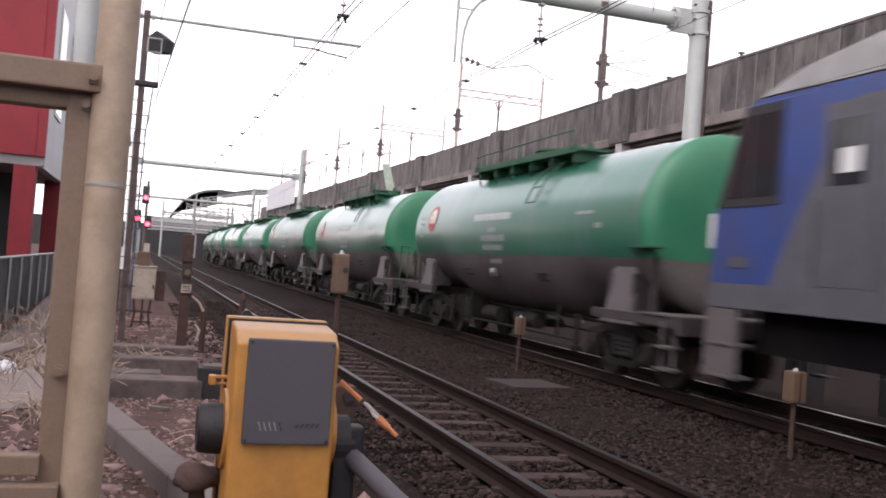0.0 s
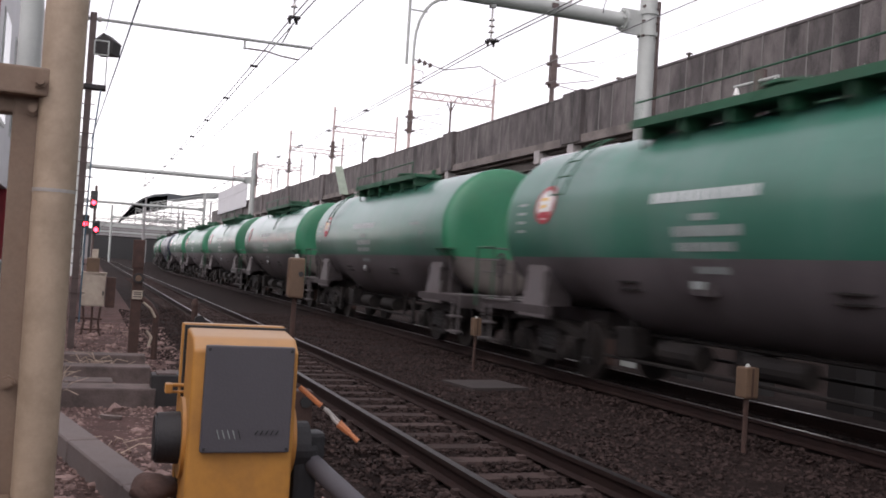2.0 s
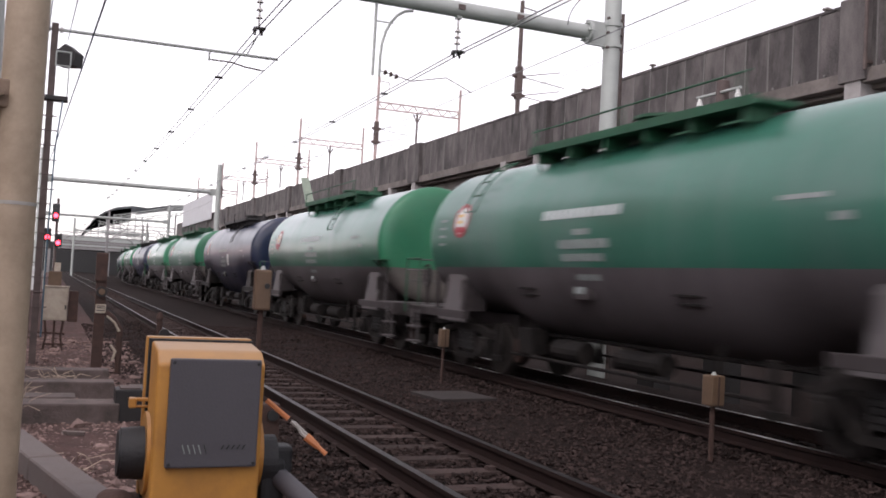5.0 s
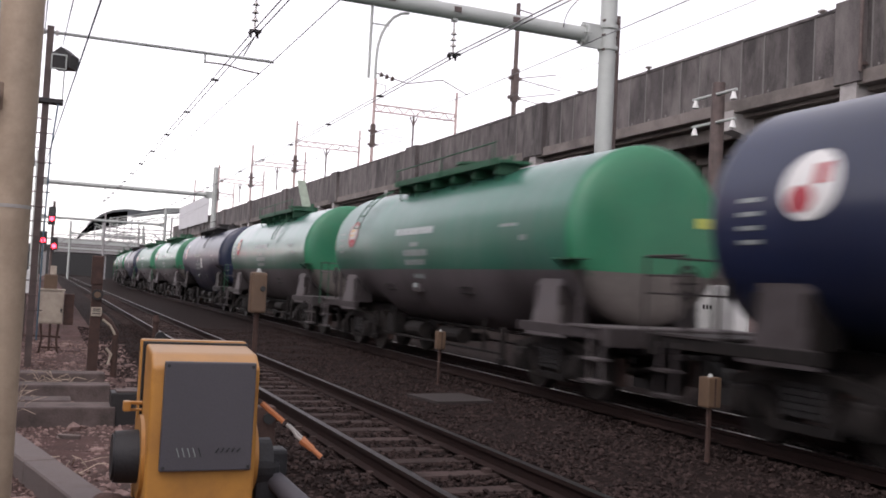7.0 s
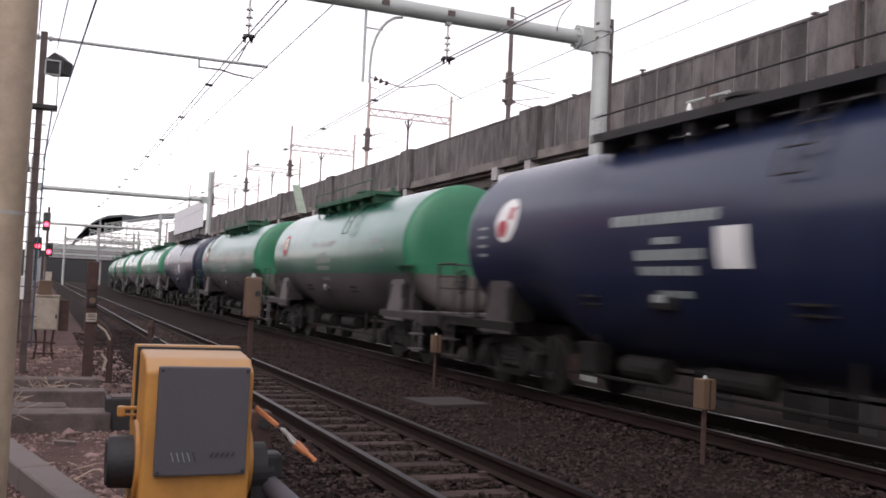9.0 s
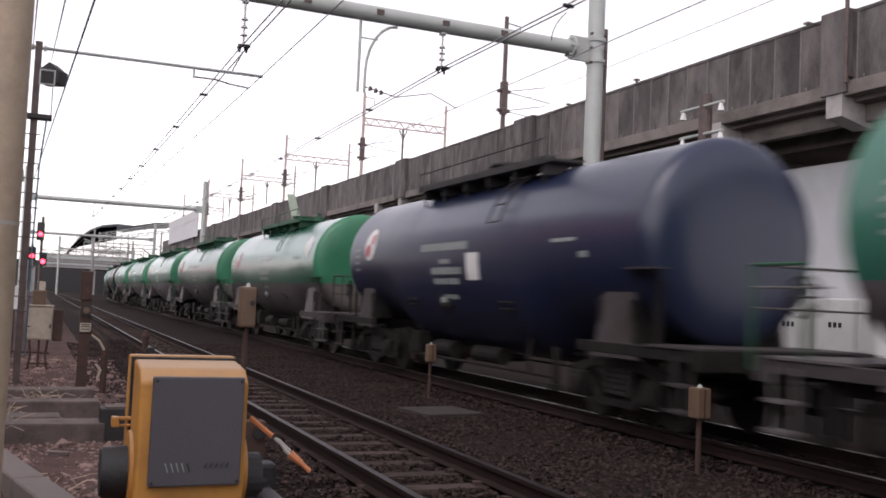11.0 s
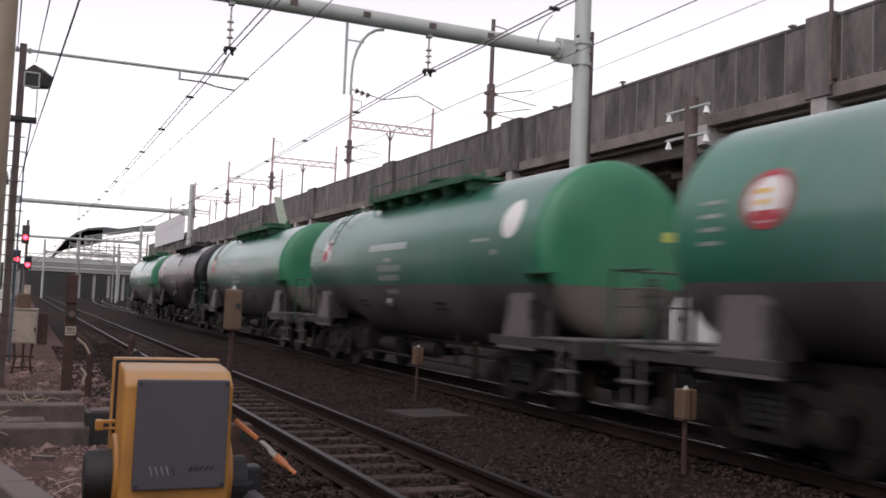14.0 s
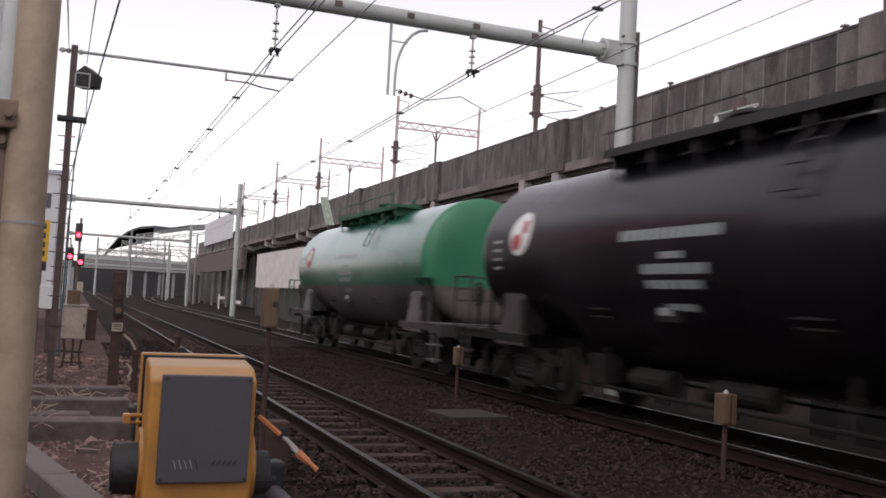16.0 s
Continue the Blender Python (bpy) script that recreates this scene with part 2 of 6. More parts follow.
M = dict(
    # pale dirt tone on green barrels is dust plus painted-in sky sheen
    green=mat("tank_green", (0.022, 0.150, 0.098), 0.36, var=0.16, scale=1.2, fine=14, bump=0.02, dirt=(0.125, 0.195, 0.180), dirt_amount=0.7, dirt_scale=0.9, streak=0.12, coat=0.85),
    # end green is cleaner paint, with less mirrored sky worked into its colour
    green_end=mat("tank_end_green", (0.018, 0.168, 0.084), 0.48, var=0.14, scale=1.4, fine=14, bump=0.02, dirt=(0.055, 0.185, 0.095), dirt_amount=0.4, dirt_scale=1.1, coat=0.15),
    grey_end=mat("tank_end_grey", (0.130, 0.114, 0.104), 0.6, var=0.25, scale=1.6, fine=14, bump=0.03, dirt=(0.06, 0.048, 0.04), dirt_amount=0.7, dirt_scale=1.4),
    saddle=mat("saddle_grey", (0.115, 0.103, 0.105), 0.6, var=0.2, scale=2.5, bump=0.05, dirt=(0.07, 0.055, 0.05), dirt_amount=0.7, dirt_scale=2.5),
    # here too the pale dirt tone carries some sky sheen
    green_dull=mat("tank_green_weathered", (0.030, 0.148, 0.102), 0.42, var=0.2, scale=1.0, fine=14, bump=0.02, dirt=(0.120, 0.190, 0.170), dirt_amount=0.72, dirt_scale=0.8, streak=0.12, coat=0.65),
    grey=mat("tank_grey", (0.125, 0.110, 0.114), 0.45, var=0.2, scale=1.2, fine=14, bump=0.03, dirt=(0.055, 0.046, 0.046), dirt_amount=0.7, dirt_scale=0.9, streak=0.12),
    blue=mat("tank_navy", (0.011, 0.018, 0.050), 0.33, var=0.2, scale=1.2, fine=14, bump=0.02, dirt=(0.025, 0.027, 0.04), dirt_amount=0.5, dirt_scale=0.9, streak=0.12, coat=0.4),
    black=mat("tank_black", (0.004, 0.004, 0.006), 0.30, var=0.2, scale=1.2, fine=14, bump=0.02, dirt=(0.012, 0.012, 0.016), dirt_amount=0.5, dirt_scale=0.9, streak=0.12, coat=0.3, spec=0.35),
    walk_green=mat("walkway_green", (0.012, 0.085, 0.042), 0.6, dirt=(0.03, 0.05, 0.03)),
    frame_grey=mat("underframe_grey", (0.055, 0.047, 0.048), 0.65, spec=0.25, dirt=(0.030, 0.023, 0.020), dirt_amount=0.8, dirt_scale=2),
    bogie=mat("bogie_iron", (0.012, 0.0105, 0.010), 0.7, spec=0.2, dirt=(0.045, 0.037, 0.033), dirt_amount=0.5, dirt_scale=4),
    dark=mat("dark_iron", (0.02, 0.018, 0.018), 0.6, var=0.3),
    wheel=mat("wheel_steel", (0.035, 0.03, 0.028), 0.55, metal=0.3, dirt=(0.025, 0.019, 0.015)),
    white=mat("white_paint", (0.72, 0.72, 0.70), 0.5, var=0.1, dirt=(0.45, 0.45, 0.42), dirt_amount=0.5),
    red=mat("emblem_red", (0.38, 0.045, 0.06), 0.45, var=0.15),
    stencil=mat("stencil_white", (0.26, 0.29, 0.28), 0.55, var=0.25, fine=30),
    stencil_bright=mat("stencil_white_fresh", (0.48, 0.53, 0.52), 0.5, var=0.2, fine=30),
    loco_blue=mat("loco_blue", (0.022, 0.055, 0.21), 0.4, var=0.15, dirt=(0.05, 0.05, 0.08), coat=0.2),
    loco_grey=mat("loco_grey", (0.088, 0.088, 0.102), 0.5, dirt=(0.06, 0.055, 0.055)),
    roof=mat("loco_roof", (0.34, 0.34, 0.33), 0.6, dirt=(0.16, 0.14, 0.12)),
    glass=mat("dark_glass", (0.02, 0.022, 0.025), 0.08, var=0.05, bump=0),
    rail_top=mat("rail_head", (0.036, 0.026, 0.025), 0.45, metal=0.9, var=0.2),
    rail_shine=mat("rail_head_polished", (0.27, 0.245, 0.24), 0.36, metal=1.0, var=0.15, bump=0.01),
    old_board=mat("old_board", (0.034, 0.026, 0.024), 0.9, var=0.3, dirt=(0.02, 0.015, 0.013)),
    black_iron=mat("black_iron", (0.007, 0.0065, 0.007), 0.8, var=0.3, spec=0.08, dirt=(0.02, 0.017, 0.016)),
    rail=mat("rail_rust", (0.020, 0.0105, 0.0090), 0.8, var=0.35, dirt=(0.022, 0.013, 0.010), spec=0.2),
    sleeper=mat("sleeper_concrete", (0.062, 0.043, 0.039), 0.9, var=0.3, scale=8, bump=0.4, dirt=(0.03, 0.022, 0.019), dirt_amount=0.8, dirt_scale=5, per_object=0.18, spec=0.15),
    ballast=mat("ballast_ground", (0.0190, 0.0122, 0.0106), 0.95, var=0.45, scale=9, fine=45, bump=0.9, dirt=(0.013, 0.0082, 0.0072), dirt_amount=0.6, dirt_scale=0.7, spec=0.1),
    stone=mat("ballast_stone", (0.034, 0.0228, 0.0205), 0.9, var=0.4, scale=10, fine=70, bump=0.3, island=0.6, spec=0.15),
    stone_pale=mat("rubble_stone", (0.200, 0.138, 0.124), 0.9, var=0.35, scale=10, fine=70, bump=0.3, island=0.5, spec=0.15),
    earth=mat("earth", (0.092, 0.055, 0.050), 0.95, var=0.45, scale=3, fine=40, bump=0.9, dirt=(0.055, 0.042, 0.035), dirt_amount=0.7, dirt_scale=1.3, spec=0.15),
    joint=mat("joint_strip", (0.16, 0.15, 0.145), 0.8, var=0.2, dirt=(0.15, 0.14, 0.13)),
    pale_green=mat("pale_green_sheet", (0.42, 0.50, 0.40), 0.5, var=0.15),
    corbel=mat("corbel_concrete", (0.36, 0.34, 0.33), 0.9, var=0.2, dirt=(0.2, 0.18, 0.17)),
    rubble_slab=mat("pale_slab", (0.24, 0.20, 0.185), 0.9, var=0.3, scale=4, fine=40, bump=0.3, dirt=(0.13, 0.10, 0.09), dirt_amount=0.7, dirt_scale=4),
    curb=mat("curb_concrete", (0.165, 0.138, 0.130), 0.9, var=0.2, scale=3, fine=40, bump=0.2, dirt=(0.11, 0.085, 0.078), dirt_amount=0.6, dirt_scale=3),
    concrete=mat("concrete_old", (0.122, 0.092, 0.085), 0.9, var=0.25, scale=2.5, fine=40, bump=0.3, dirt=(0.045, 0.036, 0.031), dirt_amount=0.9, dirt_scale=2.6),
    viaduct=mat("viaduct_concrete", (0.075, 0.065, 0.064), 0.9, var=0.75, scale=1.3, fine=22, bump=0.25, dirt=(0.21, 0.19, 0.18), dirt_amount=0.6, dirt_scale=1.1, streak=0.4, per_object=0.3),
    deck=mat("viaduct_deck", (0.170, 0.146, 0.134), 0.9, var=0.25, scale=0.8, fine=14, bump=0.2, dirt=(0.06, 0.052, 0.047), dirt_amount=0.8, dirt_scale=0.6),
    galv=mat("galvanised_steel", (0.40, 0.42, 0.40), 0.5, metal=0.1, var=0.12, scale=3, dirt=(0.24, 0.25, 0.235), dirt_amount=0.6),
    steel_dark=mat("brown_steel", (0.085, 0.06, 0.055), 0.65, var=0.3, dirt=(0.14, 0.10, 0.085)),
    # red-brown lightened to stand in for bright sky bleeding over thin steel
    truss=mat("glare_pale_truss", (0.44, 0.34, 0.32), 0.7, var=0.25),
    wire=mat("wire", (0.19, 0.19, 0.195), 0.5, var=0.1, bump=0),
    cable=mat("insulated_cable", (0.05, 0.10, 0.14), 0.5, var=0.1, bump=0),
    porcelain=mat("porcelain", (0.46, 0.44, 0.42), 0.3, var=0.2),
    # upward faces of the gate covers turn a paler tan
    orange=mat("gate_yellow", (0.46, 0.215, 0.045), 0.5, var=0.12, scale=3, fine=40, bump=0.05, dirt=(0.27, 0.125, 0.04), dirt_amount=0.6, dirt_scale=7, top_tone=(0.36, 0.24, 0.15)),
    panel=mat("gate_panel_grey", (0.068, 0.064, 0.073), 0.6, var=0.12, scale=2, fine=120, bump=0.08),
    rubber=mat("black_rubber", (0.014, 0.014, 0.016), 0.6, var=0.2),
    hazard=mat("hazard_orange", (0.48, 0.17, 0.065), 0.45, var=0.15, dirt=(0.5, 0.3, 0.2)),
    pipe=mat("pale_pipe", (0.42, 0.40, 0.38), 0.4, metal=0.3, var=0.15),
    beige=mat("beige_pole", (0.40, 0.31, 0.225), 0.55, var=0.14, scale=4, fine=50, bump=0.05, dirt=(0.22, 0.16, 0.11), dirt_amount=0.5, dirt_scale=5),
    beige_dark=mat("weathered_bracket", (0.22, 0.155, 0.11), 0.65, var=0.2, scale=5, fine=50, bump=0.1, dirt=(0.14, 0.09, 0.06), dirt_amount=0.6, dirt_scale=5),
    rust=mat("rusty_steel", (0.06, 0.032, 0.025), 0.85, var=0.4, scale=9, bump=0.3, dirt=(0.04, 0.025, 0.02), dirt_amount=0.7, dirt_scale=6),
    box=mat("cabinet_cream", (0.42, 0.36, 0.29), 0.6, var=0.15, dirt=(0.22, 0.17, 0.13), dirt_amount=0.6, dirt_scale=4),
    yellow_box=mat("sensor_tan", (0.125, 0.078, 0.048), 0.6, var=0.2, dirt=(0.13, 0.08, 0.045), dirt_amount=0.6, dirt_scale=8),
    red_wall=mat("red_wall", (0.24, 0.018, 0.026), 0.7, var=0.12, scale=1.5, bump=0.1, dirt=(0.16, 0.012, 0.02), dirt_amount=0.5, dirt_scale=1),
    white_wall=mat("white_wall", (0.52, 0.52, 0.53), 0.7, var=0.08, scale=1, bump=0.05, dirt=(0.48, 0.48, 0.5), dirt_amount=0.5, dirt_scale=0.7),
    pale_wall=mat("pale_wall", (0.55, 0.52, 0.50), 0.8, var=0.12, scale=1.5, dirt=(0.38, 0.35, 0.33), dirt_amount=0.6, dirt_scale=1),
    window=mat("window_glass", (0.03, 0.035, 0.04), 0.1, var=0.1, bump=0),
    station_brown=mat("station_brown", (0.150, 0.122, 0.115), 0.85, var=0.3, scale=0.25, fine=2, bump=0, dirt=(0.08, 0.06, 0.055), dirt_amount=0.7, dirt_scale=0.2),
    station=mat("station_grey", (0.25, 0.24, 0.24), 0.8, var=0.2, scale=0.3, fine=3, bump=0),
    station_roof=mat("station_roof", (0.30, 0.32, 0.33), 0.6, var=0.2, scale=0.3, fine=3, bump=0),
    fence=mat("fence_grey", (0.28, 0.29, 0.30), 0.6, metal=0.2, var=0.2, dirt=(0.18, 0.17, 0.16)),
    straw=mat("dry_grass", (0.30, 0.23, 0.18), 0.9, var=0.3, island=0.4, bump=0),
    leaf=mat("weed_leaf", (0.13, 0.12, 0.06), 0.8, var=0.3, island=0.5, bump=0),
    end_label=mat("end_label", (0.42, 0.46, 0.10), 0.5, var=0.2),
    sign=mat("yellow_sign", (0.70, 0.42, 0.03), 0.5, var=0.1),
    ink=mat("black_ink", (0.02, 0.02, 0.02), 0.6, var=0.1),
    lens=mat("red_signal_lens", (1.0, 0.03, 0.05), 0.3, var=0.05, bump=0, emit=9.0),
    plastic=mat("plastic_bag", (0.72, 0.73, 0.78), 0.35, var=0.1),
)


# ---- mesh helpers ----
def box(bm, x0, x1, y0, y1, z0, z1, bevel=0.0, rot=0.0):
    m = Matrix.Translation(((x0 + x1) / 2, (y0 + y1) / 2, (z0 + z1) / 2)) @ Matrix.Rotation(rot, 4, "Z") @ Matrix.Diagonal((x1 - x0, y1 - y0, z1 - z0, 1))
    r = bmesh.ops.create_cube(bm, size=1, matrix=m)
    if bevel:
        es = list({e for v in r["verts"] for e in v.link_edges})
        bmesh.ops.bevel(bm, geom=es, offset=bevel, segments=2, affect="EDGES", profile=0.6)
    return bm


def rod(bm, a, b, r, r2=None, seg=10, cap=True):
    a, b = Vector(a), Vector(b)
    d = b - a
    m = Matrix.Translation((a + b) / 2) @ d.to_track_quat("Z", "Y").to_matrix().to_4x4()
    bmesh.ops.create_cone(bm, cap_ends=cap, segments=seg, radius1=r, radius2=r if r2 is None else r2, depth=d.length, matrix=m)
    return bm


def pipe_run(bm, pts, r, seg=8):
    """One continuous tube through the points, closed at both ends."""
    pts = [Vector(p) for p in pts]
    rings = []
    side = None
    for i, p in enumerate(pts):
        d0 = (p - pts[i - 1]).normalized() if i else (pts[1] - p).normalized()
        d1 = (pts[i + 1] - p).normalized() if i < len(pts) - 1 else d0
        t = (d0 + d1).normalized() if (d0 + d1).length > 1e-4 else d0
        wide = 1.0 / max(0.5, d0.dot(t))
        side = t.orthogonal().normalized() if side is None else (side - t * side.dot(t)).normalized()
        up = t.cross(side)
        rings.append([bm.verts.new(p + (side * math.cos(2 * math.pi * k / seg) + up * math.sin(2 * math.pi * k / seg)) * r * wide) for k in range(seg)])
    for a, b in zip(rings, rings[1:]):
        for k in range(seg):
            bm.faces.new((a[k], a[(k + 1) % seg], b[(k + 1) % seg], b[k]))
    bm.faces.new(rings[0][::-1])
    bm.faces.new(rings[-1])
    return bm


def prism(bm, poly, x0, x1):
    """A polygon of (y, z) pushed from x0 to x1."""
    a = [bm.verts.new((x0, y, z)) for y, z in poly]
    b = [bm.verts.new((x1, y, z)) for y, z in poly]
    n = len(poly)
    bm.faces.new(a)
    bm.faces.new(b[::-1])
    for i in range(n):
        bm.faces.new((a[i], b[i], b[(i + 1) % n], a[(i + 1) % n]))
    bmesh.ops.recalc_face_normals(bm, faces=bm.faces)
    return bm


def loft_y(bm, poly, stations):
    """A polygon of (x, z) carried along stations of (x offset, y)."""
    rings = [[bm.verts.new((x + dx, y, z)) for x, z in poly] for dx, y in stations]
    n = len(poly)
    for p, q in zip(rings, rings[1:]):
        for i in range(n):
            bm.faces.new((p[i], p[(i + 1) % n], q[(i + 1) % n], q[i]))
    bm.faces.new(rings[0])
    bm.faces.new(rings[-1][::-1])
    bmesh.ops.recalc_face_normals(bm, faces=bm.faces)
    return bm


def disc(bm, center, normal, r, thick=0.02, seg=20):
    c, n = Vector(center), Vector(normal).normalized()
    return rod(bm, c, c + n * thick, r, seg=seg)


def finish(name, bm, material, smooth=False):
    me = bpy.data.meshes.new(name)
    bm.to_mesh(me)
    bm.free()
    for m in material if isinstance(material, (list, tuple)) else [material]:
        me.materials.append(m)
    if smooth:
        me.polygons.foreach_set("use_smooth", [True] * len(me.polygons))
        me.set_sharp_from_angle(angle=radians(40))
    return me


def part(name, bm, material, parent=None, label="", smooth=False):
    ob = new(name, finish(name, bm, material, smooth))
    ob.parent = parent
    if label:
        ob["label"] = label
    return ob


def thing(name, label, category, group="", kind="", at=None):
    e = tagged(new(name), label, category, group, kind)
    if at is not None:
        e.matrix_basis = at
    return e


def B():
    return bmesh.new()


# ---- the plan: tracks run along y; the camera stands at x = 0 ----
T1, T2, GAUGE = 3.22, 7.70, 1.067
CAR = 14.2


def far_bend(y):
    """How far the second track swings to the right at y."""
    return max(0.0, y - 80.0) ** 2 / 1800.0


def ground_z(x, y):
    if x < 1.2:
        z = -0.27
    elif x < 2.0:
        z = -0.27 + 0.07 * (x - 1.2) / 0.8
    elif x < 10:
        z = -0.20
    else:
        z = -0.20 - min(0.4, (x - 10) * 0.15)
    return z


def build_ground():
    xs = [-400, -120, -40, -15, -6] + [-3 + 0.25 * i for i in range(60)] + [14, 20, 40, 120, 400]
    ys = [-60, -15, -3] + [0.3 * i for i in range(110)] + [34 + 2 * i for i in range(40)] + [130, 180, 300, 700, 1500]
    bm = B()
    grid = []
    for y in ys:
        row = []
        for x in xs:
            near = abs(x) < 12 and -3 < y < 40
            n = noise.fractal((x * 1.3, y * 1.3, 0), 1.0, 2.0, 3) * (0.03 if near else 0.0)
            row.append(bm.verts.new((x, y, ground_z(x, y) + n)))
        grid.append(row)
    for a, b in zip(grid, grid[1:]):
        for i in range(len(xs) - 1):
            f = bm.faces.new((a[i], a[i + 1], b[i + 1], b[i]))
            c = (a[i].co.x + a[i + 1].co.x) / 2
            f.material_index = 0 if 1.2 < c < 41 else 1
    g = part("ground", bm, [M["ballast"], M["earth"]], smooth=True)
    tagged(g, "brown ballast and bare earth beside the tracks", "ground", kind="structure")


build_ground()

RAIL = [(-0.0325, 0), (0.0325, 0), (0.0325, -0.035), (0.009, -0.045), (0.009, -0.125), (0.062, -0.145), (0.062, -0.153),
        (-0.062, -0.153), (-0.062, -0.145), (-0.009, -0.125), (-0.009, -0.045), (-0.0325, -0.035)]


def build_track(name, center, bend, label, head="rail_top"):
    t = thing(name, label, "railway track", kind="structure")
    ys = [-25 + 5 * i for i in range(70)]
    for side in (-1, 1):
        x = center + side * (GAUGE / 2 + 0.0325)
        bm = B()
        loft_y(bm, RAIL, [(x + (far_bend(y) if bend else 0), y) for y in ys])
        bm.faces.ensure_lookup_table()
        for f in bm.faces:
            if f.calc_center_median().z > -0.004:
                f.material_index = 1
        part("rail", bm, [M["rail"], M[head]], t, "rusty rail with a polished head")
    return t


track_1 = build_track("track_1", T1, False, "rusty narrow-gauge track on concrete sleepers in brown ballast")
track_2 = build_track("track_2", T2, True, "narrow-gauge track under the train, bending away far off", "rail_shine")


def sleeper_mesh():
    bm = B()
    prism(bm, [(-0.12, -0.3), (0.12, -0.3), (0.10, -0.165), (-0.10, -0.165)], -1.0, 1.0)
    for s in (-1, 1):
        for k in (-1, 1):
            box(bm, s * 0.533 + k * 0.10 - 0.035, s * 0.533 + k * 0.10 + 0.035, -0.04, 0.04, -0.17, -0.13)
    return finish("sleeper", bm, M["sleeper"])


def lay_sleepers():
    me = sleeper_mesh()
    rnd = random.Random(4)
    for i in range(110):
        o = new("sleeper", me)
        o.parent = track_1
        o.matrix_basis = pose(T1 + rnd.uniform(-0.02, 0.02), 1.0 + 0.6 * i, rnd.uniform(-0.015, 0.005), 0, 0, rnd.uniform(-0.6, 0.6))
    for i in range(60):
        o = new("sleeper", me)
        o.parent = track_2
        o.matrix_basis = pose(T2, 1.0 + 0.6 * i, -0.055, 0, 0, 0)


# ---- viaduct ----
VX, VTOP, VBOT = 21.0, 10.3, 8.25


def build_viaduct():
    v = thing("viaduct", "stained grey concrete railway viaduct on columns", "viaduct", kind="structure")
    bm = B()
    box(bm, VX + 0.3, VX + 11, -40, 185, VBOT - 0.55, VBOT)
    part("deck_slab", bm, M["deck"], v)
    bm = B()
    box(bm, VX - 0.12, VX + 0.3, -40, 185, VBOT - 0.42, VBOT - 0.004, 0.03)
    part("deck_edge", bm, M["deck"], v)
    bm = B()
    box(bm, VX + 0.75, VX + 1.05, -40, 185, VBOT - 1.05, VBOT - 0.551, 0.03)
    part("fascia_girder", bm, M["deck"], v)
    # a slim mast fixed to the parapet face
    bm = B()
    rod(bm, (VX - 0.28, 20.1, VBOT - 0.1), (VX - 0.28, 20.1, VTOP + 2.2), 0.06, seg=8)
    box(bm, VX - 0.3, VX - 0.02, 20.06, 20.14, VBOT + 0.1, VBOT + 0.18)
    part("parapet_post", bm, M["steel_dark"], v)
    # parapet panels, each its own piece
    bm = B()
    box(bm, VX, VX + 0.22, -0.54, 0.54, VBOT, VTOP - 0.10, 0.008)
    panel = finish("parapet_panel", bm, M["viaduct"])
    bm = B()
    box(bm, VX - 0.03, VX + 0.25, -0.548, 0.548, VTOP - 0.10, VTOP, 0.012)
    cap = finish("parapet_cap", bm, M["viaduct"])
    bm = B()
    box(bm, VX - 0.03, VX + 0.002, -0.025, 0.025, VBOT - 0.02, VTOP - 0.1, 0.004)
    strip = finish("joint_strip", bm, M["joint"])
    bm = B()
    box(bm, VX - 0.22, VX + 0.4, -0.95, 0.95, VBOT - 0.34, VTOP + 0.06, 0.02)
    pier_panel = finish("parapet_pier", bm, M["viaduct"])
    bm = B()
    box(bm, VX - 0.22, VX + 0.4, -0.5, 0.5, VBOT - 0.34, VTOP + 0.06, 0.02)
    pier_slim = finish("parapet_pier", bm, M["viaduct"])
    bm = B()
    disc(bm, (VX - 0.03, 0, VBOT + 0.06), (-1, 0, 0), 0.04, 0.04, 6)
    bolt = finish("anchor_bolt", bm, M["joint"])
    y, i = 4.0, 0
    rnd = random.Random(21)
    while y < 183:
        pieces = [("parapet_panel", panel, y), ("parapet_cap", cap, y)]
        if y < 36 or rnd.random() < 0.3:
            pieces.append(("joint_strip", strip, y + 0.55))
        if y < 34:
            pieces.append(("anchor_bolt", bolt, y + 0.25))
        for name, me, yy in pieces:
            o = new(name, me)
            o.parent = v
            o.location = (0, yy, 0)
        y += 1.1
        i += 1
    # piers, brackets, cross beams and columns
    bm = B()
    prism(bm, [(-0.45, VBOT - 0.56), (0.45, VBOT - 0.56), (0.45, VBOT - 1.5), (-0.45, VBOT - 1.5)], VX + 2.2, VX + 10)
    beam = finish("cross_beam", bm, M["deck"])
    bm = B()
    a = [bm.verts.new((VX + x, -0.3, z)) for x, z in ((-0.15, VBOT - 0.34), (1.5, VBOT - 0.3), (1.5, VBOT - 1.15), (0.9, VBOT - 1.25), (-0.15, VBOT - 1.0))]
    b = [bm.verts.new((w.co.x, 0.3, w.co.z)) for w in a]
    bm.faces.new(a)
    bm.faces.new(b[::-1])
    for k in range(5):
        bm.faces.new((a[k], b[k], b[(k + 1) % 5], a[(k + 1) % 5]))
    bmesh.ops.recalc_face_normals(bm, faces=bm.faces)
    bracket = finish("bracket", bm, M["corbel"])
    bm = B()
    box(bm, -0.5, 0.5, -0.5, 0.5, -0.6, VBOT - 1.45, 0.06)
    col = finish("column", bm, M["deck"])
    for k in range(20):
        yy = 21.3 - 17.6 + 8.8 * k + {2: -0.65, 4: 1.0}.get(k, 0.0)
        items = [("cross_beam", beam, (0, yy, 0)), ("column", col, (VX + 3.0, yy, 0)), ("column", col, (VX + 9.0, yy, 0))]
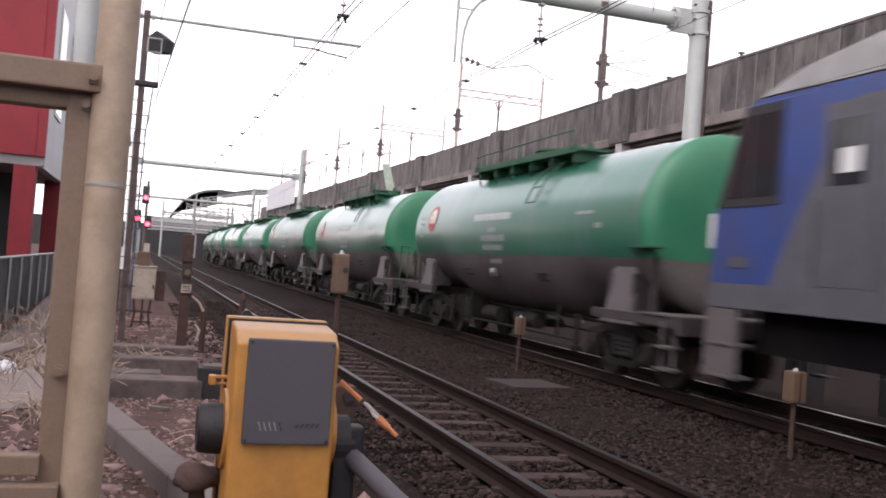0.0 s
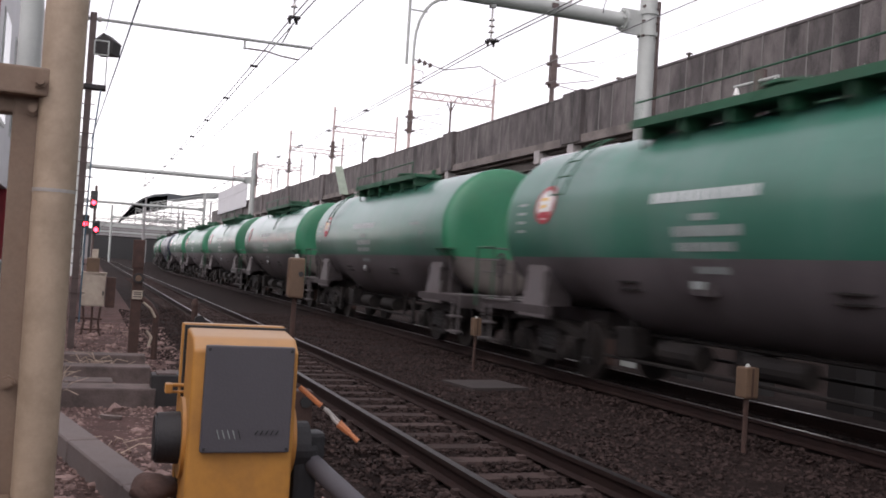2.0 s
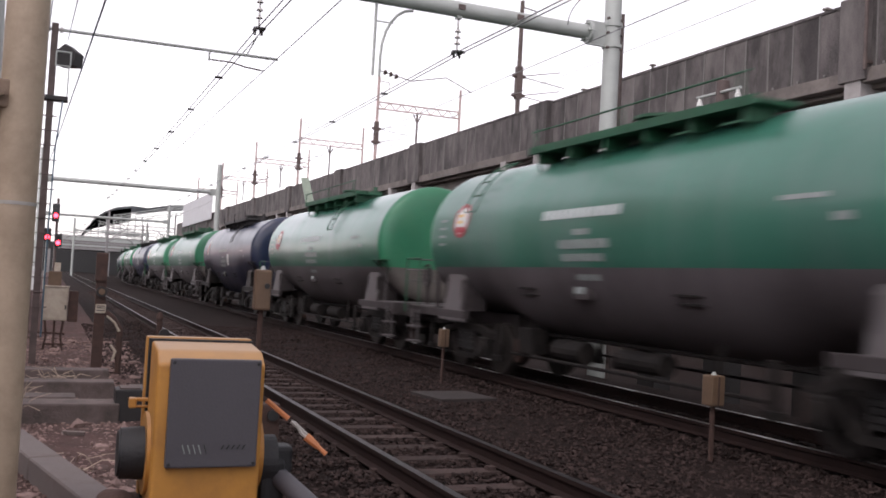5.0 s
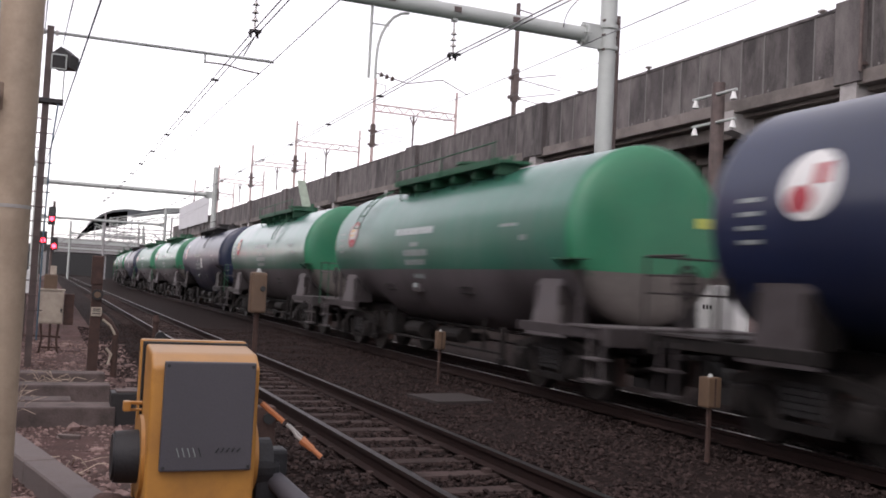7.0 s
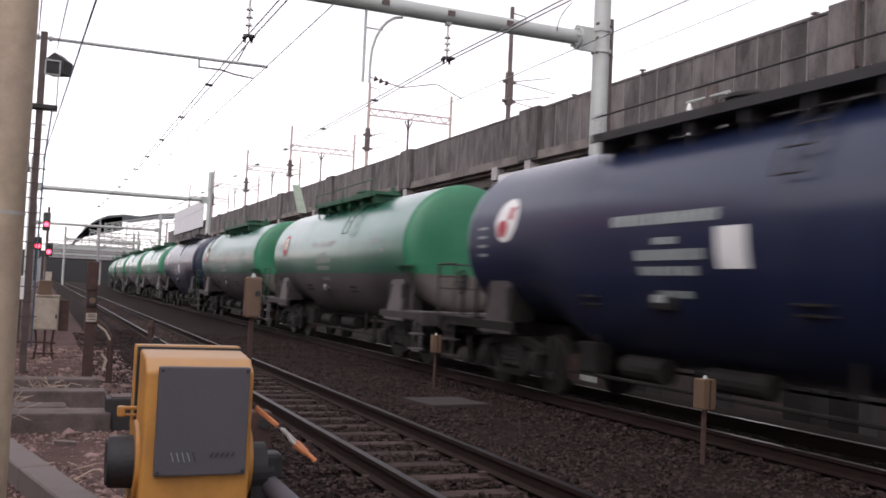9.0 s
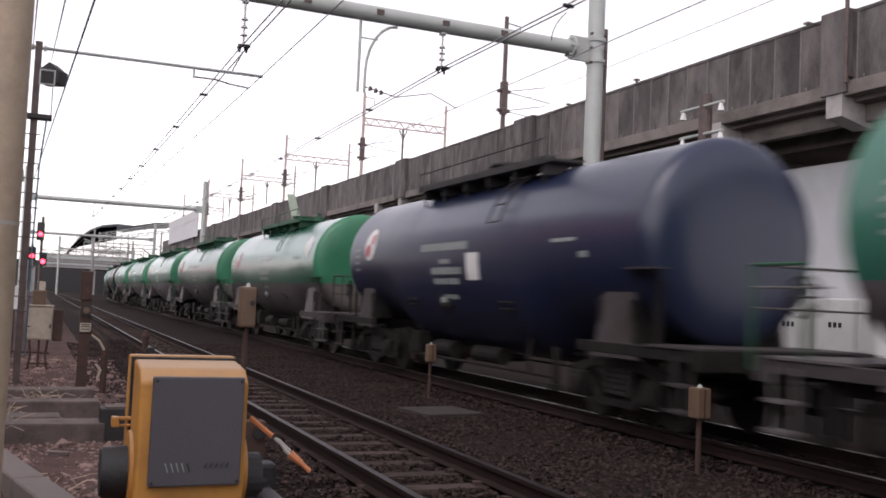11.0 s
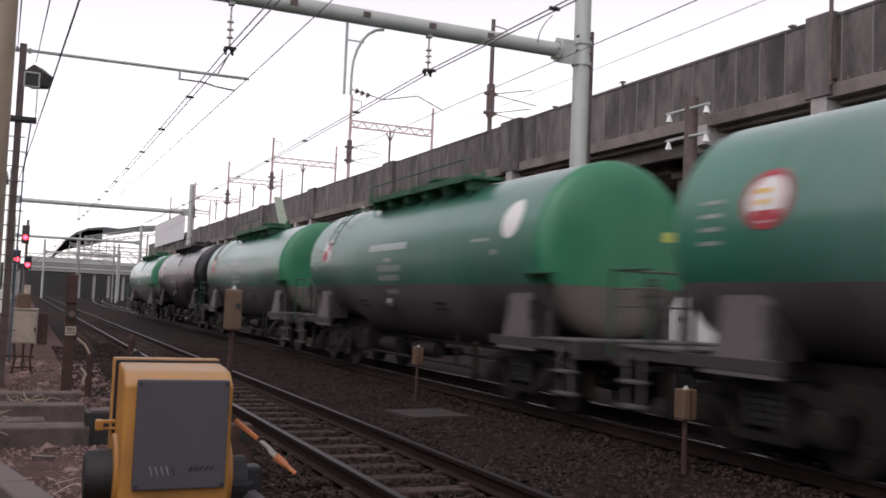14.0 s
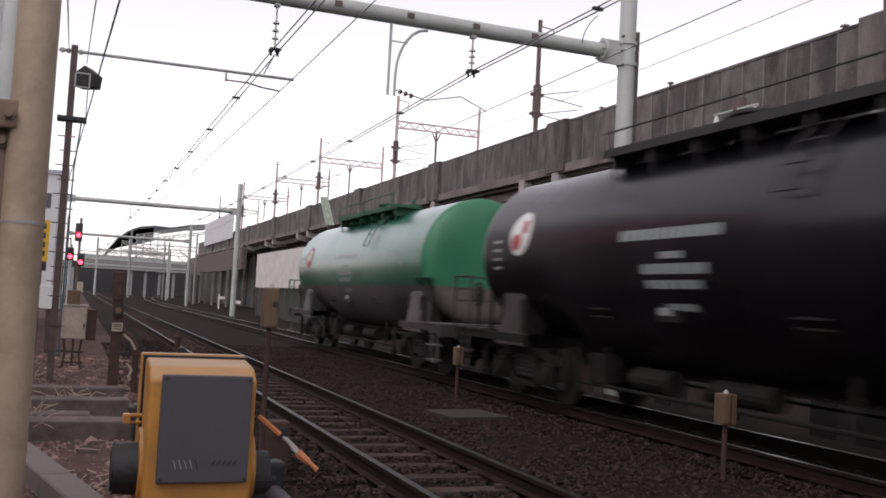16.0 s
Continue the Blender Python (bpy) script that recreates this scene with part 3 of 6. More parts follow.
        if k % 2 == 0:
            items.append(("parapet_pier", pier_slim if k == 2 else pier_panel, (0, yy, 0)))
        items.append(("bracket", bracket, (0, yy - 4.2 if k % 2 else yy, 0)))
        for name, me, loc in items:
            o = new(name, me)
            o.parent = v
            o.location = loc
    bm = B()
    box(bm, VX + 2.2, VX + 3.0, -40, 185, VBOT - 1.25, VBOT - 0.56)
    part("edge_girder", bm, M["deck"], v)
    # small fittings on the parapet cap
    for y, h in ((22.0, 0.06), (31.0, 0.12), (34.5, 0.06), (36.2, 0.06)):
        bm = B()
        rod(bm, (VX + 0.1, y, VTOP - 0.002), (VX + 0.1, y, VTOP + h), 0.06, 0.05, 8)
        box(bm, VX + 0.0, VX + 0.2, y - 0.10, y + 0.10, VTOP + h, VTOP + h + 0.07, 0.015)
        part("cap_fitting", bm, M["deck"], v)
    # far side parapet
    bm = B()
    box(bm, VX + 10.7, VX + 11, -40, 185, VBOT, VTOP)
    part("far_parapet", bm, M["viaduct"], v)


build_viaduct()


def truss(bm, a, b, h=0.5, n=12, r=0.03):
    a, b = Vector(a), Vector(b)
    up = Vector((0, 0, h))
    rod(bm, a, b, r, seg=6)
    rod(bm, a + up, b + up, r, seg=6)
    for i in range(n):
        p, q = a.lerp(b, i / n), a.lerp(b, (i + 1) / n)
        rod(bm, p, q + up, r * 0.7, seg=5) if i % 2 else rod(bm, p + up, q, r * 0.7, seg=5)


def viaduct_portals():
    k = 1.5
    for s, tall, span in ((29 * k, 16.3, 0), (44.5 * k, 16.7, 6.6), (60.5 * k, 17.0, 6.4), (75 * k, 17.3, 6.4), (91 * k, 17.3, 6.4), (107 * k, 17.3, 6.4)):
        e = thing("viaduct_portal" if span else "viaduct_mast", "rusty lattice catenary portal standing on the viaduct" if span else
                  "slender brown catenary mast standing on the viaduct", "catenary mast", "catenary masts on the viaduct", at=pose(VX + 0.5, s, 0))
        bm = B()
        rod(bm, (0, 0, VBOT), (0, 0, tall), 0.14, 0.11, 8)
        part("mast", bm, M["truss"] if span else M["steel_dark"], e)
        if span:
            bm = B()
            rod(bm, (span, 0, VBOT), (span, 0, tall - 0.2), 0.13, 0.1, 8)
            part("mast", bm, M["truss"], e)
            bm = B()
            truss(bm, (0, 0, tall - 2.4), (span, 0, tall - 2.4), 0.5, 14, 0.06)
            part("truss_beam", bm, M["truss"], e)
            bm = B()
            rod(bm, (span * 0.48, 0, tall - 2.4), (span * 0.48, 0, tall - 5.2), 0.08, seg=6)
            rod(bm, (span * 0.48 - 0.3, 0, tall - 2.5), (span * 0.48, 0, tall - 3.2), 0.05, seg=6)
            rod(bm, (span * 0.48 + 0.3, 0, tall - 2.5), (span * 0.48, 0, tall - 3.2), 0.05, seg=6)
            part("hanger", bm, M["steel_dark"], e)
        for z in (tall - 3.9, tall - 4.9):
            bm = B()
            rod(bm, (-0.35, 0, z), (0.35, 0, z), 0.1, seg=6)
            rod(bm, (0.1, 0, z), (2.4, 0, z + 0.5), 0.025, seg=5)
            rod(bm, (0.1, 0, z), (2.7, 0, z - 0.3), 0.025, seg=5)
            part("insulator_arm", bm, M["steel_dark"], e)
        bm = B()
        rod(bm, (0.0, 0, tall - 0.3), (0.8, 0, tall - 0.4), 0.03, seg=5)
        rod(bm, (0.8, 0, tall - 0.4), (0.8, 0, tall - 0.9), 0.03, seg=5)
        part("top_arm", bm, M["steel_dark"], e)
        bm = B()
        box(bm, -0.16, 0.16, -0.16, 0.16, tall - 5.1, tall - 3.4, 0.01)
        part("mast_collar", bm, M["steel_dark"], e)


viaduct_portals()


# ---- catenary over the tracks ----
def mast_portal(y, x_left, x_right, z_beam, r_mast=0.185, r_beam=0.15, group="catenary portals"):
    e = thing("catenary_portal", "galvanised tubular catenary portal spanning both tracks", "catenary portal", group, at=pose(0, y, 0))
    for x in (x_left, x_right):
        bm = B()
        rod(bm, (x, 0, -0.5), (x, 0, z_beam + 2.0), r_mast, r_mast * 0.92, 20)
        part("mast", bm, M["galv"], e, smooth=True)
        bm = B()
        for dz in (-0.22, 0.22):
            rod(bm, (x, 0, z_beam + dz - 0.04), (x, 0, z_beam + dz + 0.04), r_mast * 1.12, seg=20)
        s = -1 if x == x_right else 1
        box(bm, min(x, x + s * 0.62), max(x, x + s * 0.62), -0.03, 0.03, z_beam - 0.25, z_beam + 0.25)
        rod(bm, (x + s * 0.55, 0, z_beam), (x + s * 0.61, 0, z_beam), r_beam * 1.5, seg=16)
        for k in range(6):
            a = k * math.pi / 3
            rod(bm, (x + s * 0.5, math.cos(a) * r_beam * 1.25, z_beam + math.sin(a) * r_beam * 1.25),
                (x + s * 0.68, math.cos(a) * r_beam * 1.25, z_beam + math.sin(a) * r_beam * 1.25), 0.02, seg=6)
        part("flange", bm, M["galv"], e)
    bm = B()
    rod(bm, (x_left + 0.5, 0, z_beam), (x_right - 0.55, 0, z_beam), r_beam, seg=20)
    part("beam", bm, M["galv"], e, smooth=True)
    return e


def insulator_string(e, x, z0, z1):
    bm = B()
    rod(bm, (x, 0, z0), (x, 0, z1), 0.018, seg=6)
    for k in range(3):
        z = z1 + (z0 - z1) * (0.25 + 0.17 * k)
        rod(bm, (x, 0, z), (x, 0, z + 0.05), 0.065, 0.025, 12)
    part("insulator", bm, M["porcelain"], e)
    bm = B()
    for dx in (-0.06, 0.06):
        rod(bm, (x + dx, -0.07, z1), (x + dx, 0.07, z1), 0.04, seg=8)
        rod(bm, (x + dx, 0, z1 - 0.10), (x + dx, 0, z1 + 0.03), 0.022, seg=6)
    rod(bm, (x - 0.09, 0, z1 + 0.03), (x + 0.09, 0, z1 + 0.03), 0.02, seg=6)
    part("clamp", bm, M["dark"], e)
    bm = B()
    box(bm, x - 0.05, x + 0.05, -0.06, 0.06, z0 - 0.03, z0 + 0.12)
    part("bracket", bm, M["galv"], e)


def near_portal():
    e = mast_portal(16.8, -1.15, 10.4, 6.78)
    insulator_string(e, 6.94, 6.62, 5.93)
    insulator_string(e, 3.11, 6.62, 5.79)
    bm = B()
    rod(bm, (5.27, 0, 6.65), (5.27, 0, 5.27), 0.028, seg=8)
    pts = [(5.27 + 0.13 + 0.6 * (1 - math.cos(a)), 0, 5.30 + 0.35 + 0.95 * math.sin(a)) for a in [k * math.pi / 12 for k in range(7)]]
    pipe_run(bm, [(5.40, 0, 5.27)] + pts, 0.026)
    rod(bm, (5.27, 0, 6.3), (5.62, 0, 6.3), 0.015, seg=6)
    part("drop_bracket", bm, M["galv"], e)
    bm = B()
    pipe_run(bm, [(5.40, 0, 5.38), (6.05, 0, 5.26), (6.75, 0, 5.42), (7.3, 0, 5.20)], 0.010)
    for k in range(3):
        rod(bm, (5.5 + 0.11 * k, 0, 5.36 - 0.025 * k), (5.55 + 0.11 * k, 0, 5.35 - 0.025 * k), 0.055, 0.03, 10)
    part("registration_arm", bm, M["steel_dark"], e)
    for x in (5.6, 6.94, 8.2, 4.2):
        bm = B()
        box(bm, x - 0.07, x + 0.07, -0.17, -0.13, 6.74, 6.84)
        part("beam_clip", bm, M["steel_dark"], e)
    bm = B()
    rod(bm, (3.11, 0, 5.70), (3.04, 0.55, 5.47), 0.012, seg=6)
    part("stay_rod", bm, M["galv"], e)
    bm = B()
    pipe_run(bm, [(9.25 + 0.32 * (k / 7) ** 2, -0.17, 6.80 + 0.62 * k / 7) for k in range(8)], 0.009, 6)
    part("jumper_loop", bm, M["dark"], e)
    for dz in (-0.3, 0.0, 0.3):
        for x in (10.18, 10.52):
            bm = B()
            rod(bm, (x, -0.16, 6.78 + dz), (x, -0.22, 6.78 + dz), 0.03, seg=6)
            part("clamp_bolt", bm, M["steel_dark"], e)
    # thin feeder post beside the far mast
    f = thing("feeder_post", "thin dark steel post beside the catenary mast", "post", at=pose(10.95, 17.3, 0))
    bm = B()
    rod(bm, (0, 0, -0.6), (0, 0, 7.45), 0.05, seg=8)
    part("post", bm, M["steel_dark"], f)


near_portal()
for y, xl, xr, z in ((68.0, -1.0, 10.5, 7.15), (118.0, -1.2, 12.6, 7.3), (168.0, 3.0, 14.5, 7.4), (205.0, -1.2, 18.0, 7.4)):
    p = mast_portal(y, xl, xr, z)
    insulator_string(p, 3.2, z - 0.15, z - 1.0)


def wire(name, pts, r, label, mat_name="wire", sag=0.0):
    cu = bpy.data.curves.new(name, "CURVE")
    cu.dimensions, cu.bevel_depth, cu.bevel_resolution = "3D", r, 1
    sp = cu.splines.new("POLY")
    full = []
    for a, b in zip(pts, pts[1:]):
        a, b = Vector(a), Vector(b)
        for k in range(12):
            f = k / 12
            full.append(a.lerp(b, f) - Vector((0, 0, sag * 4 * f * (1 - f))))
    full.append(Vector(pts[-1]))
    sp.points.add(len(full) - 1)
    for p, c in zip(sp.points, full):
        p.co = (*c, 1)
    cu.materials.append(M[mat_name])
    return tagged(new(name, cu), label, "wire", "overhead wires")


def overhead():
    for dx in (-0.055, 0.055):
        wire("messenger_wire", [(3.11 + dx, -25, 5.9), (3.11 + dx, 16.8, 5.77), (3.2 + dx, 68, 6.1), (3.2 + dx, 118, 6.2), (3.2 + dx, 205, 6.3)], 0.0115, "twisted messenger wire above the near track", sag=0.15)
        wire("messenger_wire", [(7.0 + dx, -25, 6.0), (6.94 + dx, 16.8, 5.91), (7.3 + dx, 68, 6.1), (8.6 + dx, 118, 6.2), (15 + dx, 205, 6.3)], 0.0115, "twisted messenger wire above the far track", sag=0.15)
    wire("contact_wire", [(3.35, -25, 5.2), (3.38, 17.5, 5.22), (3.2, 68, 5.2), (3.2, 205, 5.2)], 0.008, "thin copper contact wire above the near track")
    wire("contact_wire", [(7.35, -25, 5.45), (7.3, 16.8, 5.22), (7.6, 68, 5.2), (8.8, 118, 5.2)], 0.007, "thin copper contact wire above the far track")
    wire("feeder_wire", [(10.95, -25, 8.3), (10.95, 17.3, 6.6), (11.3, 68, 7.6), (13, 118, 7.6)], 0.006, "feeder wire along the catenary masts", sag=0.3)
    # clips between the paired messenger wires
    for k in range(12):
        y = 12 + 4.6 * k
        for x, z0, z1, x1 in ((3.11, 5.9, 5.77, 3.2), (6.94, 6.0, 5.91, 7.3)):
            if y < 16.8:
                f = (y + 25) / 41.8
                zz, xx = z0 + (z1 - z0) * f - 0.6 * f * (1 - f), x
            else:
                f = (y - 16.8) / 51.2
                zz, xx = z1 + (6.1 - z1) * f - 0.6 * f * (1 - f), x + (x1 - x) * f
            c = thing("wire_clip", "small dark clip joining a pair of overhead wires", "clip", "wire clips", at=pose(xx, y, zz))
            bm = B()
            box(bm, -0.085, 0.085, -0.03, 0.03, -0.025, 0.025, 0.01)
            part("clamp_body", bm, M["dark"], c)


overhead()


# ---- the train ----
TANK_Z, TANK_R, HALF = 2.30, 1.29, 5.75
Z_DIV = 1.77


def belly_at(y, deep):
    """How much the lower half of the barrel is stretched downwards at y."""
    f = max(0.0, min(1.0, (3.75 - abs(y)) / 1.35))
    return 1.0 + (deep - 1.0) * f * f * (3 - 2 * f)


def tank_bm(deep):
    """The barrel: rings along y with dished ends and a belly that deepens to the middle."""
    bm = B()
    left = [(-HALF + 0.22 * (1 - math.cos(a)) ** 1.3, math.sin(a) ** 0.36) for a in [math.pi / 2 * k / 9 for k in range(1, 10)]]
    left[-1] = (left[-1][0], 1.0)
    middle = [-HALF + 0.25, -HALF + 0.34, -5.2, -4.4, -3.75, -3.5, -3.25, -3.0, -2.75, -2.5, -2.3, -1.2]
    stations = [(-HALF, 0.02)] + left + [(y, 1.0) for y in middle + [0.0] + [-y for y in middle[::-1]]]
    stations += [(-y, f) for y, f in left[::-1]] + [(HALF, 0.02)]
    n = 56
    rings = []
    for y, f in stations:
        k = belly_at(y, deep)
        ring = []
        for i in range(n):
            a = 2 * math.pi * i / n
            x, z = math.cos(a) * TANK_R * f, math.sin(a) * TANK_R * f
            ring.append(bm.verts.new((x, y, TANK_Z + (z * k if z < 0 else z))))
        rings.append(ring)
    for p, q in zip(rings, rings[1:]):
        for i in range(n):
            bm.faces.new((p[i], p[(i + 1) % n], q[(i + 1) % n], q[i]))
    bm.faces.new(rings[0])
    bm.faces.new(rings[-1][::-1])
    bmesh.ops.bisect_plane(bm, geom=list(bm.verts) + list(bm.edges) + list(bm.faces), plane_co=(0, 0, Z_DIV), plane_no=(0, 0, 1))
    for f in bm.faces:
        c = f.calc_center_median()
        f.material_index = (0 if c.z > Z_DIV else 1) + (2 if abs(c.y) > HALF - 0.22 else 0)
    bmesh.ops.recalc_face_normals(bm, faces=bm.faces)
    return bm


DEEP = {"now": 1.22}


def on_tank(y, z, lift=0.004):
    h = TANK_R * (belly_at(y, DEEP["now"]) if z < TANK_Z else 1.0)
    return -TANK_R * math.sqrt(max(0.0, 1 - ((z - TANK_Z) / h) ** 2)) - lift


def decal(bm, y0, y1, z0, z1, lift=0.006, n=4):
    """A thin painted patch that follows the barrel on the near side."""
    rows = []
    for k in range(n + 1):
        z = z0 + (z1 - z0) * k / n
        x = on_tank((y0 + y1) / 2, z, lift)
        rows.append((bm.verts.new((x, y0, z)), bm.verts.new((x, y1, z))))
    for a, b in zip(rows, rows[1:]):
        bm.faces.new((a[0], b[0], b[1], a[1]))


def decal_disc(bm, yc, zc, r, lift=0.006, seg=24, squash=1.0):
    """A round painted patch in three rings, so that it follows the curve of the barrel."""
    inner = [bm.verts.new((on_tank(yc, zc, lift), yc, zc))] * seg
    for f in (0.33, 0.67, 1.0):
        ring = []
        for k in range(seg):
            a = 2 * math.pi * k / seg
            z = zc + math.sin(a) * r * f
            ring.append(bm.verts.new((on_tank(yc, z, lift), yc + math.cos(a) * r * f * squash, z)))
        for k in range(seg):
            j = (k + 1) % seg
            bm.faces.new((inner[k], ring[j], ring[k]) if f < 0.5 else (inner[k], inner[j], ring[j], ring[k]))
        inner = ring


def wheel_bm(s):
    bm = B()
    x = s * (GAUGE / 2 + 0.035)
    rod(bm, (x - 0.06, 0, 0.43), (x + 0.06, 0, 0.43), 0.43, seg=24)
    rod(bm, (x - s * 0.075 - 0.012, 0, 0.43), (x - s * 0.075 + 0.012, 0, 0.43), 0.455, seg=24)
    rod(bm, (x - 0.1, 0, 0.43), (x + 0.1, 0, 0.43), 0.12, seg=12)
    return bm


def bogie(parent, yc, shared):
    b = new("bogie")
    b.parent = parent
    b.location = (0, yc, 0)
    for name, me, loc in shared:
        o = new(name, me)
        o.parent = b
        o.location = loc
    return b


def bogie_shared(iron):
    out = []
    wheels = [finish("wheel", wheel_bm(s), M["wheel"]) for s in (-1, 1)]
    axle = finish("axle", rod(B(), (-0.95, 0, 0.43), (0.95, 0, 0.43), 0.075, seg=10), M["wheel"])
    for y in (-0.83, 0.83):
        out += [("wheel", wheels[0], (0, y, 0)), ("wheel", wheels[1], (0, y, 0)), ("axle", axle, (0, y, 0))]
    bm = B()
    prism(bm, [(-1.12, 0.60), (-1.05, 0.68), (-0.45, 0.80), (0.45, 0.80), (1.05, 0.68), (1.12, 0.60), (0.98, 0.56), (0.45, 0.69), (-0.45, 0.69), (-0.98, 0.56)], -0.06, 0.06)
    prism(bm, [(-0.72, 0.60), (-0.62, 0.62), (-0.36, 0.30), (0.36, 0.30), (0.62, 0.62), (0.72, 0.60), (0.44, 0.21), (-0.44, 0.21)], -0.055, 0.055)
    for y in (-0.34, 0.34):
        box(bm, -0.05, 0.05, y - 0.045, y + 0.045, 0.29, 0.72, 0.01)
    frame_me = finish("side_frame", bm, iron)
    bm = B()
    for y in (0.0,):
        box(bm, -0.11, 0.11, y - 0.17, y + 0.17, 0.27, 0.60, 0.03)
        rod(bm, (-0.16, y, 0.43), (0.16, y, 0.43), 0.11, seg=12)
    box_me = finish("axle_box", bm, iron)
    bm = B()
    for k in range(5):
        rod(bm, (0, 0, 0.36 + 0.07 * k), (0, 0, 0.42 + 0.07 * k), 0.085 if k % 2 else 0.07, seg=10)
    spring_me = finish("spring", bm, M["dark"])
    bm = B()
    box(bm, -0.03, 0.03, -0.06, 0.06, 0.30, 0.86, 0.012)
    box(bm, -0.05, 0.05, -0.10, 0.10, 0.26, 0.36, 0.015)
    hanger_me = finish("brake_hanger", bm, iron)
    bm = B()
    box(bm, -0.05, 0.05, -0.05, 0.05, 0.25, 0.62, 0.01)
    shoe_me = finish("brake_shoe", bm, M["rust"])
    for s in (-1, 1):
        x = s * 0.86
        out += [("side_frame", frame_me, (x, 0, 0)), ("axle_box", box_me, (x + s * 0.02, -0.83, 0)), ("axle_box", box_me, (x + s * 0.02, 0.83, 0)), ("spring", spring_me, (x, -0.2, 0)), ("spring", spring_me, (x, 0, 0)), ("spring", spring_me, (x, 0.2, 0))]
        out += [("brake_shoe", shoe_me, (s * 0.57, y, 0)) for y in (-1.38, -0.3, 0.3, 1.38)]
        out += [("brake_hanger", hanger_me, (s * 0.97, y, 0)) for y in (-1.42, 1.42)]
    bm = B()
    box(bm, -0.85, 0.85, -0.22, 0.22, 0.55, 0.80, 0.03)
    out.append(("bolster", finish("bolster", bm, iron), (0, 0, 0)))
    return out


def tank_car(color, label, ly=-1.45, group="tank wagons"):
    shell, lower, walkway, frame_m = color
    e = thing("tank_wagon", label, "tank wagon", group)
    deep = 1.33 if lower is shell else 1.22
    DEEP["now"] = deep
    ends = [shell, lower] if lower is shell else [M["green_end"], M["grey_end"]]
    part("tank", tank_bm(deep), [shell, lower] + ends, e, smooth=True)
    # weld bands round the barrel
    for y in (-2.1, 2.1):
        bm = B()
        for k in range(40):
            a0, a1 = 2 * math.pi * k / 40, 2 * math.pi * (k + 1) / 40
            if math.sin(a0) * TANK_R + TANK_Z > Z_DIV and math.sin(a1) * TANK_R + TANK_Z > Z_DIV:
                r = TANK_R + 0.004
                v = [bm.verts.new((math.cos(a) * r, y + d, TANK_Z + math.sin(a) * r)) for a, d in ((a0, -0.03), (a1, -0.03), (a1, 0.03), (a0, 0.03))]
                bm.faces.new(v)
        part("weld_band", bm, shell, e)
    # top walkway with brackets and folding rails
    for s in (-1, 1):
        bm = B()
        box(bm, min(s * 0.35, s * 0.95), max(s * 0.35, s * 0.95), -2.7, 2.4, 3.56, 3.61, 0.01)
        box(bm, s * 0.95 - 0.02, s * 0.95 + 0.02, -2.7, 2.4, 3.53, 3.64)
        part("walkway", bm, walkway, e)
        for k in range(6):
            bm = B()
            y = -2.5 + 0.94 * k
            box(bm, min(s * 0.5, s * 0.92), max(s * 0.5, s * 0.92), y - 0.03, y + 0.03, 3.38, 3.57)
            rod(bm, (s * 0.92, y, 3.56), (s * 0.86, y, 3.22), 0.02, seg=6)
            part("walkway_bracket", bm, walkway, e)
    bm = B()
    rod(bm, (-0.98, -2.6, 3.90), (-0.98, 2.3, 3.86), 0.014, seg=6)
    for y in (-2.5, -0.2, 2.2):
        rod(bm, (-0.98, y, 3.55), (-0.98, y, 3.90), 0.014, seg=6)
    part("walkway_rail", bm, walkway, e)
    bm = B()
    rod(bm, (0, 0.2, 3.5), (0, 0.2, 3.86), 0.42, 0.40, 20)
    rod(bm, (0, 0.2, 3.86), (0, 0.2, 3.90), 0.46, seg=20)
    part("manhole", bm, walkway, e, smooth=True)
    bm = B()
    rod(bm, (0, 1.3, 3.5), (0, 1.3, 3.82), 0.16, seg=12)
    part("filling_cap", bm, walkway, e, smooth=True)
    bm = B()
    rod(bm, (0, -1.2, 3.5), (0, -1.2, 3.80), 0.2, seg=12)
    rod(bm, (0, -1.2, 3.80), (0.0, -1.2, 3.92), 0.06, seg=8)
    part("relief_valve", bm, walkway, e, smooth=True)
    # side ladder over the curve of the barrel
    curve = [(-math.cos(a) * (TANK_R + 0.10), TANK_Z + math.sin(a) * (TANK_R + 0.10)) for a in [radians(16 + 6.2 * k) for k in range(9)]]
    for dy in (-0.2, 0.2):
        bm = B()
        pipe_run(bm, [(x, ly + dy, z) for x, z in curve], 0.013, 6)
        part("ladder_rail", bm, walkway, e)
    for x, z in curve[::2]:
        bm = B()
        rod(bm, (x, ly - 0.2, z), (x, ly + 0.2, z), 0.012, seg=6)
        part("ladder_rung", bm, walkway, e)
    # end frames, saddles, rails and steps
    saddle_m = M["frame_grey"] if lower is shell else M["saddle"]
    for s in (-1, 1):
        fwd = 0.22 if s < 0 else 0.0
        bm = B()
        for x in (-1.15, 1.15):
            box(bm, x - 0.05, x + 0.05, min(s * 4.1, s * 6.62), max(s * 4.1, s * 6.62), 0.885, 1.02, 0.01)
        box(bm, -1.28, 1.28, s * 6.62 - 0.07, s * 6.62 + 0.07, 0.80, 1.04, 0.015)
        box(bm, -0.25, 0.25, min(s * 3.9, s * 6.6), max(s * 3.9, s * 6.6), 0.66, 1.0)
        part("end_frame", bm, frame_m, e)
        bm = B()
        box(bm, -1.22, 1.22, min(s * 5.6, s * 6.6), max(s * 5.6, s * 6.6), 1.022, 1.05)
        part("end_platform", bm, saddle_m, e, "worn grey end platform")
        for x in (-1.16, 1.16):
            # leaning saddle plate with a flared foot
            bm = B()
